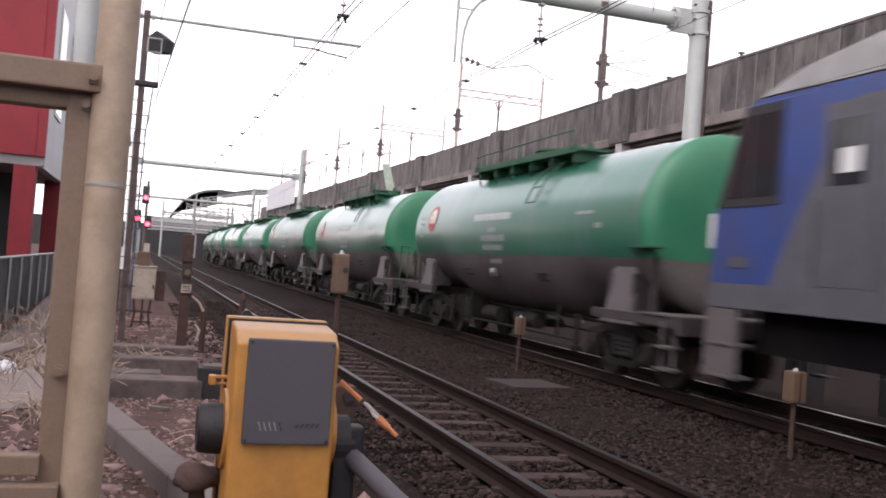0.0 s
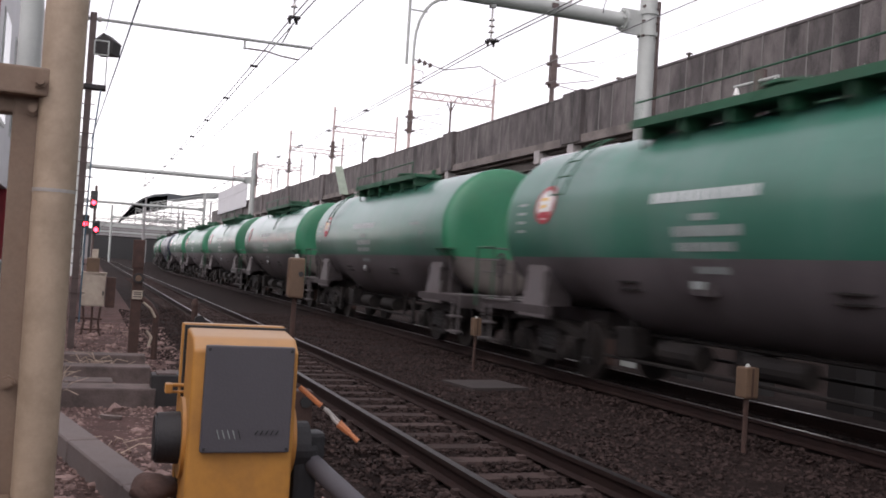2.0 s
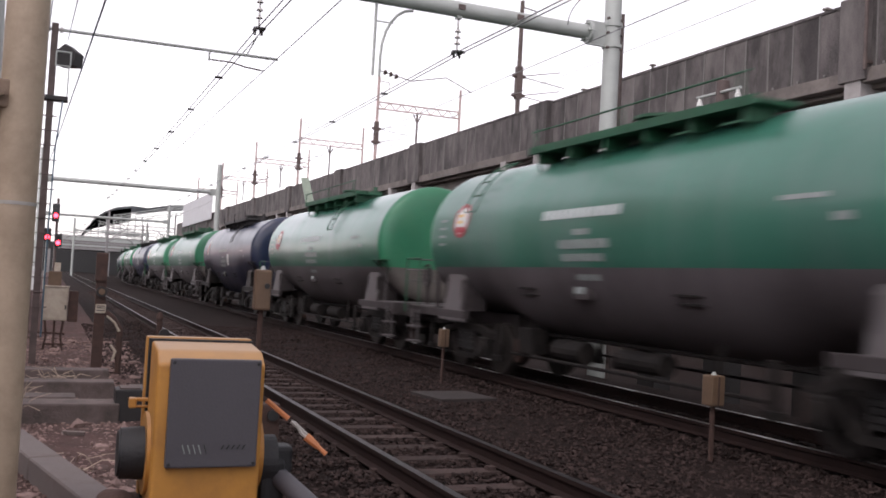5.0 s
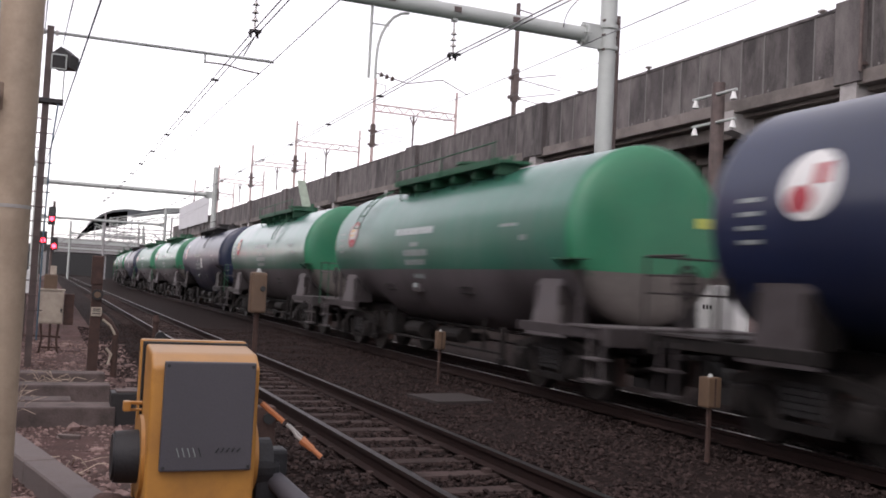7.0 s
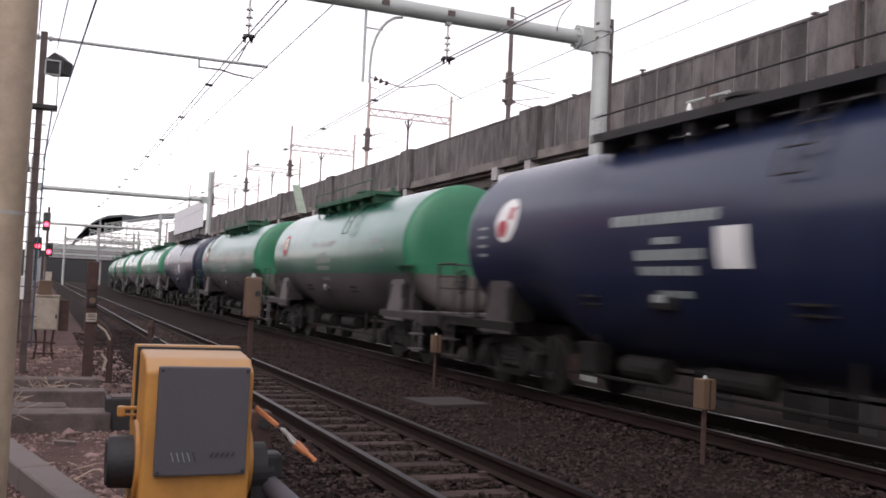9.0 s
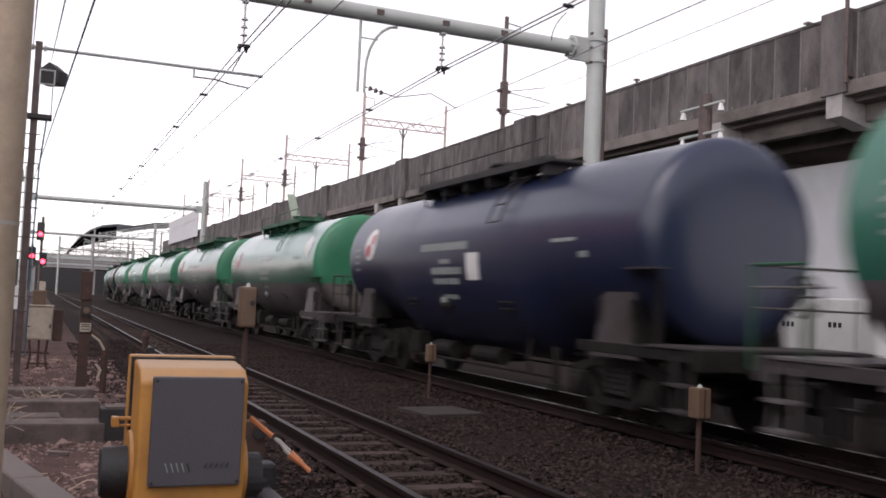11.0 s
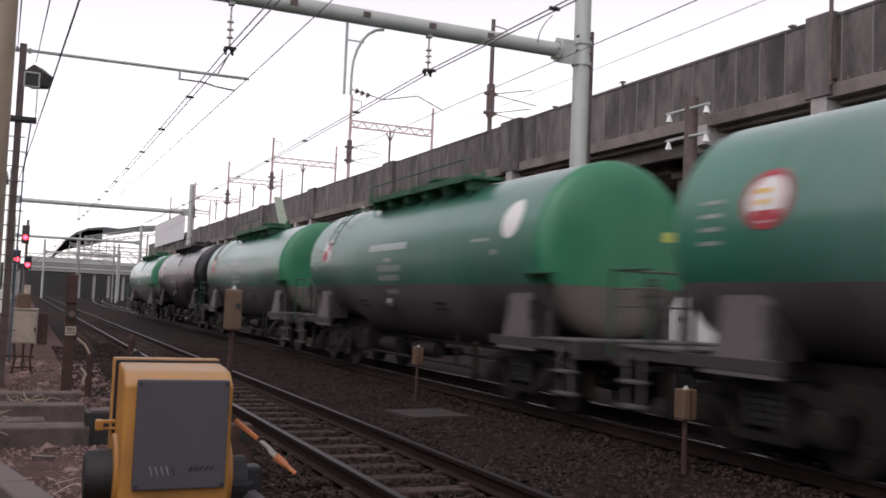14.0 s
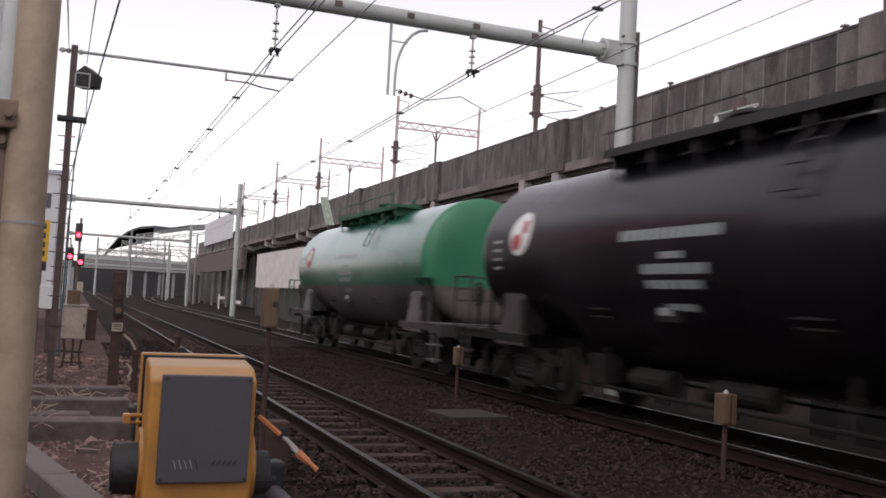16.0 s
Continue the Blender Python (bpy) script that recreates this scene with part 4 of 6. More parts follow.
            a = [bm.verts.new((x * (1.0 - 0.10 * (z - 1.0)) + d, s * (y + fwd), z)) for d in (-0.025, 0.025) for y, z in ((4.30, 1.02), (4.30, 1.58), (4.62, 1.80), (5.02, 1.80), (5.05, 1.02))]
            for f in ((0, 1, 2, 3, 4), (9, 8, 7, 6, 5), (0, 5, 6, 1), (1, 6, 7, 2), (2, 7, 8, 3), (3, 8, 9, 4), (4, 9, 5, 0)):
                bm.faces.new([a[i] for i in f])
            bmesh.ops.recalc_face_normals(bm, faces=bm.faces)
            part("saddle_plate", bm, saddle_m, e)
            bm = B()
            prism(bm, [(s * (y + fwd), z) for y, z in ((4.12, 0.84), (4.22, 1.03), (5.10, 1.03), (5.22, 0.84))], x - 0.035, x + 0.035)
            part("saddle_foot", bm, saddle_m, e)
            for y in (4.33 + fwd, 5.02 + fwd):
                bm = B()
                box(bm, min(x, x * 0.6), max(x, x * 0.6), s * y - 0.02, s * y + 0.02, 1.02, 1.55)
                part("saddle_rib", bm, frame_m, e)
            bm = B()
            box(bm, x * 0.96 - 0.02, x * 0.96 + 0.02, s * (5.5 + fwd) - 0.035, s * (5.5 + fwd) + 0.035, 1.02, 1.78)
            part("stay", bm, frame_m, e)
        if s > 0:
            for x in (-1.3, 1.3):
                bm = B()
                pipe_run(bm, [(x, 6.0, 1.92), (x, 6.70, 1.92), (x, 6.70, 0.9)], 0.017, 6)
                rod(bm, (x, 6.0, 1.92), (x, 6.0, 1.04), 0.015, seg=6)
                part("side_rail", bm, walkway if lower is not shell else saddle_m, e)
                bm = B()
                rod(bm, (x, 5.75, 1.70), (x, 6.70, 1.70), 0.012, seg=6)
                part("lower_rail", bm, saddle_m, e)
            bm = B()
            pipe_run(bm, [(-1.3, 6.70, 1.92), (1.3, 6.70, 1.92)], 0.015, 6)
            rod(bm, (-1.3, 6.70, 1.5), (1.3, 6.70, 1.5), 0.012, seg=6)
            part("end_rail", bm, saddle_m, e)
            # hand brake column and wheel on the end platform
            bm = B()
            rod(bm, (-1.0, 6.3, 1.04), (-1.0, 6.3, 1.75), 0.03, seg=8)
            part("brake_column", bm, frame_m, e)
            bm = B()
            for k in range(16):
                a0, a1 = 2 * math.pi * k / 16, 2 * math.pi * (k + 1) / 16
                rod(bm, (-1.03, 6.3 + 0.2 * math.cos(a0), 1.62 + 0.2 * math.sin(a0)), (-1.03, 6.3 + 0.2 * math.cos(a1), 1.62 + 0.2 * math.sin(a1)), 0.016, seg=6)
            for k in range(4):
                a0 = math.pi / 4 * k
                rod(bm, (-1.03, 6.3 - 0.2 * math.cos(a0), 1.62 - 0.2 * math.sin(a0)), (-1.03, 6.3 + 0.2 * math.cos(a0), 1.62 + 0.2 * math.sin(a0)), 0.011, seg=6)
            part("brake_wheel", bm, frame_m, e)
        else:
            # folding step under the paint line at the leading end
            bm = B()
            box(bm, -1.36, -1.12, -5.95, -5.35, 1.90, 1.925, 0.004)
            for y in (-5.9, -5.4):
                rod(bm, (-1.34, y, 1.91), (-1.08, y, 1.70), 0.014, seg=6)
            part("end_step_bracket", bm, walkway, e)
        for x in (-1.22, 1.22):
            bm = B()
            for y in (6.2, 6.5):
                rod(bm, (x, s * y, 0.95), (x, s * y, 0.32), 0.02, seg=6)
            for z in (0.34, 0.62):
                box(bm, x - 0.10, x + 0.10, s * 6.35 - 0.17, s * 6.35 + 0.17, z, z + 0.03)
            part("step", bm, saddle_m, e)
        bm = B()
        box(bm, -0.09, 0.09, min(s * 6.6, s * 7.08), max(s * 6.6, s * 7.08), 0.76, 0.96, 0.02)
        box(bm, -0.15, 0.15, min(s * 6.85, s * 7.09), max(s * 6.85, s * 7.09), 0.70, 1.02, 0.03)
        part("coupler", bm, M["dark"], e)
        bm = B()
        pipe_run(bm, [(0.35, s * 6.65, 0.75), (0.35, s * 6.85, 0.5), (0.30, s * 6.93, 0.42)], 0.03, 8)
        part("brake_hose", bm, M["rubber"], e)
        bogie(e, s * 4.6, BOGIE)
    # brake gear and valves below the belly
    bm = B()
    rod(bm, (-0.62, -0.9, 0.58), (-0.62, 0.1, 0.58), 0.14, seg=14)
    part("brake_cylinder", bm, M["bogie"], e)
    bm = B()
    rod(bm, (-0.66, 0.9, 0.58), (-0.66, 1.7, 0.58), 0.16, seg=14)
    part("air_tank", bm, M["bogie"], e)
    bm = B()
    box(bm, -0.9, -0.6, 2.2, 2.6, 0.45, 0.85, 0.02)
    part("valve_box", bm, M["bogie"], e)
    for x in (-0.85, 0.85):
        bm = B()
        rod(bm, (x, -2.9, 0.42), (x, 2.9, 0.42), 0.025, seg=6)
        rod(bm, (x, -2.2, 0.42), (x, -2.2, 0.95), 0.03, seg=6)
        rod(bm, (x, 2.2, 0.42), (x, 2.2, 0.95), 0.03, seg=6)
        part("brake_rod", bm, M["bogie"], e)
    bm = B()
    rod(bm, (-0.4, -3.6, 0.75), (-0.4, 3.6, 0.75), 0.03, seg=6)
    part("brake_pipe", bm, M["bogie"], e)
    bm = B()
    rod(bm, (0, 0.5, 0.95), (0, 0.5, 0.42), 0.13, seg=12)
    rod(bm, (-0.5, 0.5, 0.5), (0.5, 0.5, 0.5), 0.09, seg=10)
    part("drain_valve", bm, M["bogie"], e)
    # small yellow label on the leading dished end
    if lower is not shell:
        bm = B()
        box(bm, 0.70, 1.0, -HALF - 0.004, -HALF + 0.016, 2.46, 2.60, 0.002)
        part("end_label", bm, M["end_label"], e, "small yellow label on the tank end")
    # lower side fittings: card holder and lifting lugs
    bm = B()
    box(bm, on_tank(0.4, 1.45) - 0.02, on_tank(0.4, 1.45) + 0.05, 0.18, 0.62, 1.34, 1.56, 0.01)
    holder = part("card_holder", bm, frame_m, e)
    bm = B()
    box(bm, on_tank(0.4, 1.45) - 0.026, on_tank(0.4, 1.45) - 0.018, 0.34, 0.58, 1.42, 1.51)
    part("card", bm, M["stencil"], holder, "pale paper card")
    for y in (2.0, -1.9):
        for z in (1.46, 1.36):
            bm = B()
            box(bm, on_tank(y, z) - 0.03, on_tank(y, z) + 0.04, y - 0.22, y + 0.22, z - 0.016, z + 0.016, 0.006)
            part("lug", bm, M["bogie"], e)
    # paint marks
    bm = B()
    decal_disc(bm, 4.22, 2.56, 0.29 if lower is not shell else 0.34, 0.006, squash=1.05)
    part("emblem_ground", bm, M["white"], e, "white round emblem ground")
    return e


def emblem_red(e, ring):
    yc, zc = 4.22, 2.56
    if ring:
        bm = B()
        seg = 26
        for k in range(seg):
            a0, a1 = 2 * math.pi * k / seg, 2 * math.pi * (k + 1) / seg
            v = []
            for a, r in ((a0, 0.235), (a1, 0.235), (a1, 0.30), (a0, 0.30)):
                z = zc + math.sin(a) * r
                v.append(bm.verts.new((on_tank(yc, z, 0.011), yc + math.cos(a) * r * 1.05, z)))
            bm.faces.new(v)
        part("emblem_ring", bm, M["red"], e, "red ring painted round the emblem")
        for z, w in ((zc - 0.05, 0.13), (zc + 0.06, 0.15)):
            bm = B()
            decal(bm, yc - w * 0.2, yc + w, z, z + 0.05, 0.011)
            part("emblem_bar", bm, M["sign"], e, "yellow bar on the emblem")
        bm = B()
        decal(bm, yc - 0.17, yc + 0.17, zc - 0.21, zc - 0.11, 0.012)
        part("emblem_base", bm, M["red"], e, "red foot of the emblem")
    else:
        bm = B()
        decal_disc(bm, yc + 0.10, zc - 0.13, 0.135, 0.011, squash=1.2)
        part("emblem_blob", bm, M["red"], e, "red rounded shape painted on the emblem")
        bm = B()
        decal(bm, yc - 0.22, yc - 0.05, zc + 0.0, zc + 0.20, 0.011)
        part("emblem_bar", bm, M["red"], e, "red bar painted on the emblem")


def stencils(e, dark, low=0.0):
    """White paint marks on the barrel: a long lettered strip, a block of short lines, lines by the tail end."""
    rnd = random.Random(11)

    def row(name, material, label, y0, y1, z0, z1, wmin, wmax, gap):
        y = y0
        while y > y1:
            w = rnd.uniform(wmin, wmax)
            bm = B()
            decal(bm, y - w, y, z0 - low, z1 - low, n=2)
            part(name, bm, material, e, label)
            y -= w + gap

    row("stencil_bar", M["stencil" if low else "stencil_bright"], "white stencil mark", 1.28, -0.72, 2.43, 2.56, 0.10, 0.17, 0.022)
    for z, y0, y1, h in ((2.24, 0.42, 0.05, 0.08), (2.06, 0.80, -0.42, 0.12), (1.89, 0.74, -0.30, 0.10)):
        row("stencil_mark", M["stencil"], "worn white stencil mark", y0, y1, z - 0.04, z + h - 0.04, 0.14, 0.22, 0.03)
    row("stencil_mark", M["stencil"], "worn white stencil mark", 0.42, 0.0, 1.60, 1.68, 0.14, 0.2, 0.03)
    for k in range(4):
        row("stencil_line", M["stencil"], "short white painted line", 5.16, 4.95, 2.14 + 0.14 * k, 2.185 + 0.14 * k, 0.3, 0.31, 0.3)
    row("stencil_line", M["stencil"], "short white painted line", -3.5, -3.6, 2.42, 2.47, 0.6, 0.61, 0.1)
    row("stencil_line", M["stencil"], "short white painted line", -4.2, -4.3, 2.2, 2.28, 0.2, 0.21, 0.1)
    if dark:
        bm = B()
        decal(bm, -1.15, -0.68, 1.80, 2.24)
        part("data_plate", bm, M["white"], e, "white square data plate")


BOGIE = bogie_shared(M["bogie"])
GREY = M["frame_grey"]
models = {}


def model(key):
    if key not in models:
        col, label, ring, dark, disc_mark = {
            "green": ((M["green"], M["grey"], M["walk_green"], GREY), "glossy green over grey tank wagon with a red and white emblem", True, False, False),
            "dull": ((M["green_dull"], M["grey"], M["walk_green"], GREY), "weathered green over grey tank wagon with a red and white emblem", True, False, False),
            "disc": ((M["green"], M["grey"], M["walk_green"], GREY), "green over grey tank wagon with a white disc near its front", False, False, True),
            "disc_rear": ((M["green_dull"], M["grey"], M["walk_green"], GREY), "dusty green over grey tank wagon with a white disc", False, False, True),
            "blue": ((M["blue"], M["blue"], M["dark"], M["bogie"]), "dark navy tank wagon with a white data plate", False, True, False),
            "black": ((M["black"], M["black"], M["dark"], M["bogie"]), "black tank wagon with white stencil marks", False, False, False)}[key]
        e = tank_car(col, label, 3.75 if key in ("dull", "disc_rear") else -1.75)
        DEEP["now"] = 1.33 if key in ("blue", "black") else 1.22
        stencils(e, dark, 0.12 if key in ("blue", "black") else 0.0)
        emblem_red(e, ring)
        if disc_mark:
            bm = B()
            decal_disc(bm, -4.75, 2.72, 0.29)
            part("white_disc", bm, M["white"], e, "plain white painted disc")
        models[key] = e
        return e
    return copy_thing(models[key], Matrix.Identity(4))


KINDS = ["green", "green", "dull", "dull", "green", "green", "dull", "green", "blue", "dull", "green", "blue", "green", "dull", "blue",
         "disc", "green", "green", "disc_rear", "dull", "black", "green"]
wagons = [model(k) for k in KINDS]


def locomotive():
    e = thing("electric_locomotive", "blue and grey electric locomotive pulling the tank wagons", "locomotive")
    # body side profile (y, z); the cab end slopes at its top
    L0, L1 = -17.0, 0.0
    bm = B()
    prism(bm, [(L0, 1.22), (L1 - 0.05, 1.22), (L1, 1.6), (L1 - 0.02, 2.3), (L1 - 0.55, 3.55), (L0, 3.55)], -1.38, 1.38)
    bmesh.ops.bevel(bm, geom=list(bm.edges), offset=0.07, segments=3, affect="EDGES")
    part("body", bm, M["loco_blue"], e, smooth=True)
    bm = B()
    prism(bm, [(L0, 3.552), (L1 - 0.42, 3.552), (L1 - 0.55, 3.64), (L1 - 1.2, 3.84), (L1 - 2.4, 4.0), (L0, 4.0)], -1.22, 1.22)
    bmesh.ops.bevel(bm, geom=list(bm.edges), offset=0.05, segments=2, affect="EDGES")
    part("roof", bm, M["roof"], e, smooth=True)
    bm = B()
    box(bm, -1.26, 1.26, L0, L1 - 0.5, 3.50, 3.575, 0.02)
    part("rain_gutter", bm, M["dark"], e)
    for y in (-2.6, -4.4, -6.2):
        bm = B()
        box(bm, -0.8, 0.8, y - 0.6, y + 0.6, 4.0, 4.28, 0.04)
        part("roof_box", bm, M["loco_grey"], e)
    for x in (-1.384, 1.384):
        o = 1 if x > 0 else -1
        bm = B()
        prism(bm, [(L1 - 1.15, 1.5), (L1 - 1.35, 1.9), (L1 - 2.0, 3.0), (L1 - 2.35, 3.35), (L1 - 7.5, 3.35), (L1 - 7.5, 1.5)], x - 0.006, x + 0.006)
        part("grey_stripe", bm, M["loco_grey"], e, "grey side panel")
        bm = B()
        prism(bm, [(L0 + 0.1, 1.23), (L1 - 0.06, 1.23), (L1 - 0.02, 1.5), (L0 + 0.1, 1.5)], x - 0.014, x + 0.014)
        part("sill_band", bm, M["loco_grey"], e, "grey band along the sill")
        bm = B()
        prism(bm, [(L1 - 0.12, 2.36), (L1 - 0.58, 3.46), (L1 - 1.22, 3.46), (L1 - 1.22, 2.36)], x - 0.010, x + 0.010)
        fr = part("window_frame", bm, M["dark"], e, "black cab window surround")
        for y0, y1, t0, t1 in ((L1 - 0.30, L1 - 0.68, 2.46, 3.36), (L1 - 0.74, L1 - 1.16, 2.46, 3.36)):
            bm = B()
            prism(bm, [(y0, t0), (y0 - (0.30 if y0 > L1 - 0.5 else 0.0), t1), (y1, t1), (y1, t0)], x + o * 0.010, x + o * 0.016)
            part("side_window", bm, M["glass"], fr, "dark cab window")
        # cab door with its pane, seams and steps
        bm = B()
        box(bm, x - 0.012, x + 0.012, L1 - 2.58, L1 - 1.88, 1.52, 3.32, 0.004)
        door = part("cab_door", bm, M["loco_grey"], e, "grey cab door")
        bm = B()
        box(bm, x + o * 0.010, x + o * 0.018, L1 - 2.46, L1 - 2.0, 2.5, 3.15)
        part("door_pane", bm, M["glass"], door)
        bm = B()
        box(bm, x + o * 0.018, x + o * 0.03, L1 - 2.40, L1 - 2.14, 2.62, 2.86)
        part("blank_plate", bm, M["white"], door, "pale blank plate")
        for y in (L1 - 1.84, L1 - 2.63):
            bm = B()
            rod(bm, (x + o * 0.04, y, 1.5), (x + o * 0.04, y, 2.4), 0.016, seg=6)
            part("grab_rail", bm, M["loco_grey"], e)
        for y in (L1 - 3.4, L1 - 4.9, L1 - 6.4):
            grille = B()
            box(grille, x - 0.012, x + 0.012, y - 0.55, y + 0.55, 2.4, 3.2, 0.004)
            g = part("grille_frame", grille, M["dark"], e)
            for k in range(7):
                bm = B()
                box(bm, x + o * 0.010, x + o * 0.022, y - 0.5, y + 0.5, 2.46 + 0.1 * k, 2.51 + 0.1 * k)
                part("louvre", bm, M["loco_grey"], g)
        bm = B()
        box(bm, x - 0.006, x + 0.012 * o + 0.006, L1 - 0.75, L1 - 0.42, 1.68, 1.80)
        part("pale_mark", bm, M["loco_grey"], e, "pale blank mark on the cab side")
        # pale end steps below the cab corner
        bm = B()
        box(bm, min(x, x - o * 0.06), max(x, x - o * 0.06), L1 - 0.62, L1 - 0.02, 0.42, 1.215, 0.015)
        for z in (0.44, 0.80):
            box(bm, min(x + o * 0.02, x - o * 0.25), max(x + o * 0.02, x - o * 0.25), L1 - 0.60, L1 - 0.10, z, z + 0.03)
        part("end_step", bm, M["saddle"], e, "pale grey cab steps")
    bm = B()
    a = [bm.verts.new(c) for c in ((-1.25, L1 - 0.06, 2.42), (1.25, L1 - 0.06, 2.42), (1.15, L1 - 0.46, 3.38), (-1.15, L1 - 0.46, 3.38))]
    bm.faces.new(a)
    r = bmesh.ops.extrude_face_region(bm, geom=bm.faces[:])
    bmesh.ops.translate(bm, verts=[v for v in r["geom"] if isinstance(v, bmesh.types.BMVert)], vec=(0, 0.03, 0.012))
    part("windscreen", bm, M["glass"], e, "dark sloping windscreen")
    for x in (-0.95, 0.95):
        bm = B()
        rod(bm, (x, L1 - 0.02, 1.75), (x, L1 + 0.05, 1.75), 0.12, seg=16)
        part("headlight", bm, M["pipe"], e, "round steel-rimmed headlight")
    bm = B()
    box(bm, -1.36, -0.95, L1 - 0.02, L1 + 0.05, 1.90, 2.30, 0.01)
    part("end_plate", bm, M["white"], e, "white plate on the cab end")
    bm = B()
    box(bm, -1.1, 1.1, L0, L1 - 0.65, 0.75, 1.22)
    part("underframe", bm, M["black_iron"], e)
    gear = [g for g in bogie_shared(M["black_iron"]) if g[0] != "brake_hanger"]
    for y in (-3.6, -8.5, -13.4):
        bogie(e, y, gear)
    bm = B()
    box(bm, -0.12, 0.12, L1 - 0.1, L1 + 0.32, 0.72, 1.0, 0.03)
    part("coupler", bm, M["dark"], e)
    return e


loco = locomotive()


# ---- things beside the line ----
def gate_machine():
    e = thing("crossing_gate_machine", "yellow level crossing gate machine with a dark grey front panel", "gate machine")
    bm = B()
    prism(bm, [(3.33, 0.10), (3.33, 1.108), (3.395, 1.152), (3.586, 1.168), (3.586, 0.10)], 0.344, 0.710)
    bmesh.ops.bevel(bm, geom=list(bm.edges), offset=0.014, segments=3, affect="EDGES", profile=0.6)
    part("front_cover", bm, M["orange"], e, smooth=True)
    bm = B()
    box(bm, 0.331, 0.712, 3.618, 3.672, 0.10, 1.180, 0.008)
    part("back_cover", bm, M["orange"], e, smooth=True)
    # black strip set proud of the front cover, drawing the dark gap line
    bm = B()
    box(bm, 0.337, 0.713, 3.588, 3.616, 0.10, 1.174)
    part("gasket", bm, M["rubber"], e)
    bm = B()
    box(bm, 0.384, 0.692, 3.306, 3.333, 0.759, 1.128, 0.006)
    part("panel", bm, M["panel"], e, "dark grey plastic front panel")
    for x in (0.396, 0.680):
        for z in (0.772, 1.114):
            bm = B()
            disc(bm, (x, 3.306, z), (0, -1, 0), 0.006, 0.003, 8)
            part("screw", bm, M["rubber"], e)
    for g, x0 in enumerate((0.435, 0.575)):
        for k in range(5):
            bm = B()
            x = x0 + 0.018 * k
            v = [bm.verts.new(c) for c in ((x, 3.3045, 0.838), (x + 0.004, 3.3045, 0.838), (x + (0.013 if g == 0 else -0.005), 3.3045, 0.808 if g == 0 else 0.822),
                                           (x + (0.010 if g == 0 else -0.010), 3.3045, 0.808 if g == 0 else 0.822))]
            bm.faces.new(v)
            r = bmesh.ops.extrude_face_region(bm, geom=bm.faces[:])
            bmesh.ops.translate(bm, verts=[q for q in r["geom"] if isinstance(q, bmesh.types.BMVert)], vec=(0, -0.0025, 0))
            part("vent_slot", bm, M["stencil"] if (g == 0 and k < 4) else M["rubber"], e)
    bm = B()
    rod(bm, (0.332, 3.52, 0.775), (0.350, 3.52, 0.775), 0.145, seg=32)
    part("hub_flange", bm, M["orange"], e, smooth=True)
    bm = B()
    rod(bm, (0.245, 3.52, 0.775), (0.345, 3.52, 0.775), 0.088, 0.094, 32)
    bmesh.ops.bevel(bm, geom=[x for x in bm.edges if len(x.link_faces) == 2 and x.calc_face_angle(0) > 1], offset=0.008, segments=2, affect="EDGES")
    part("hub_cap", bm, M["rubber"], e, "black rubber hub cap", smooth=True)
    bm = B()
    rod(bm, (0.712, 3.52, 0.775), (0.735, 3.52, 0.775), 0.135, seg=32)
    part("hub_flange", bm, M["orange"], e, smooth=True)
    bm = B()
    rod(bm, (0.735, 3.52, 0.74), (0.80, 3.52, 0.74), 0.095, seg=24)
    box(bm, 0.74, 0.83, 3.44, 3.60, 0.50, 0.76, 0.02)
    box(bm, 0.78, 0.86, 3.46, 3.56, 0.70, 0.80, 0.015)
    part("arm_clamp", bm, M["rubber"], e, "black iron clamp for the gate arm")
    bm = B()
    rod(bm, (0.80, 3.50, 0.70), (0.97, 3.02, 0.555), 0.036, seg=20)
    part("arm_stub", bm, M["panel"], e, "dark grey steel tube", smooth=True)
    bm = B()
    rod(bm, (0.74, 3.42, 0.975), (0.815, 3.385, 0.913), 0.010, seg=6)
    part("chain_link", bm, M["hazard"], e, "orange painted link")
    bm = B()
    pipe_run(bm, [(0.825, 3.38, 0.905), (0.85, 3.37, 0.885), (0.86, 3.36, 0.865), (0.885, 3.35, 0.845)], 0.007, 6)
    rod(bm, (0.835, 3.375, 0.905), (0.88, 3.355, 0.862), 0.004, seg=6)
    part("chain", bm, M["pipe"], e, "steel chain")
    bm = B()
    rod(bm, (0.875, 3.35, 0.855), (0.915, 3.335, 0.822), 0.016, 0.012, 8)
    rod(bm, (0.915, 3.335, 0.822), (0.945, 3.325, 0.795), 0.009, seg=8)
    part("hook", bm, M["hazard"], e, "orange hook")
    bm = B()
    box(bm, 0.278, 0.304, 3.56, 3.60, 0.925, 0.962, 0.006)
    rod(bm, (0.285, 3.58, 0.955), (0.345, 3.58, 0.955), 0.007, seg=6)
    rod(bm, (0.285, 3.58, 0.93), (0.345, 3.58, 0.93), 0.005, seg=6)
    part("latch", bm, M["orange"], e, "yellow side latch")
    bm = B()
    bmesh.ops.create_icosphere(bm, subdivisions=3, radius=0.075, matrix=Matrix.Translation((0.262, 3.60, 0.575)) @ Matrix.Diagonal((1.15, 1, 0.7, 1)))
    for v in bm.verts:
        v.co += v.normal * 0.025 * noise.noise(v.co * 18)
    rod(bm, (0.262, 3.60, 0.56), (0.30, 3.62, 0.30), 0.03, seg=10)
    part("cable_gland", bm, M["rust"], e, "brown lumpy cable gland", smooth=True)
    bm = B()
    box(bm, 0.40, 0.66, 3.38, 3.74, -0.32, 0.11, 0.01)
    box(bm, 0.30, 0.78, 3.28, 3.84, -0.34, -0.22, 0.01)
    part("pedestal", bm, M["concrete"], e)


gate_machine()


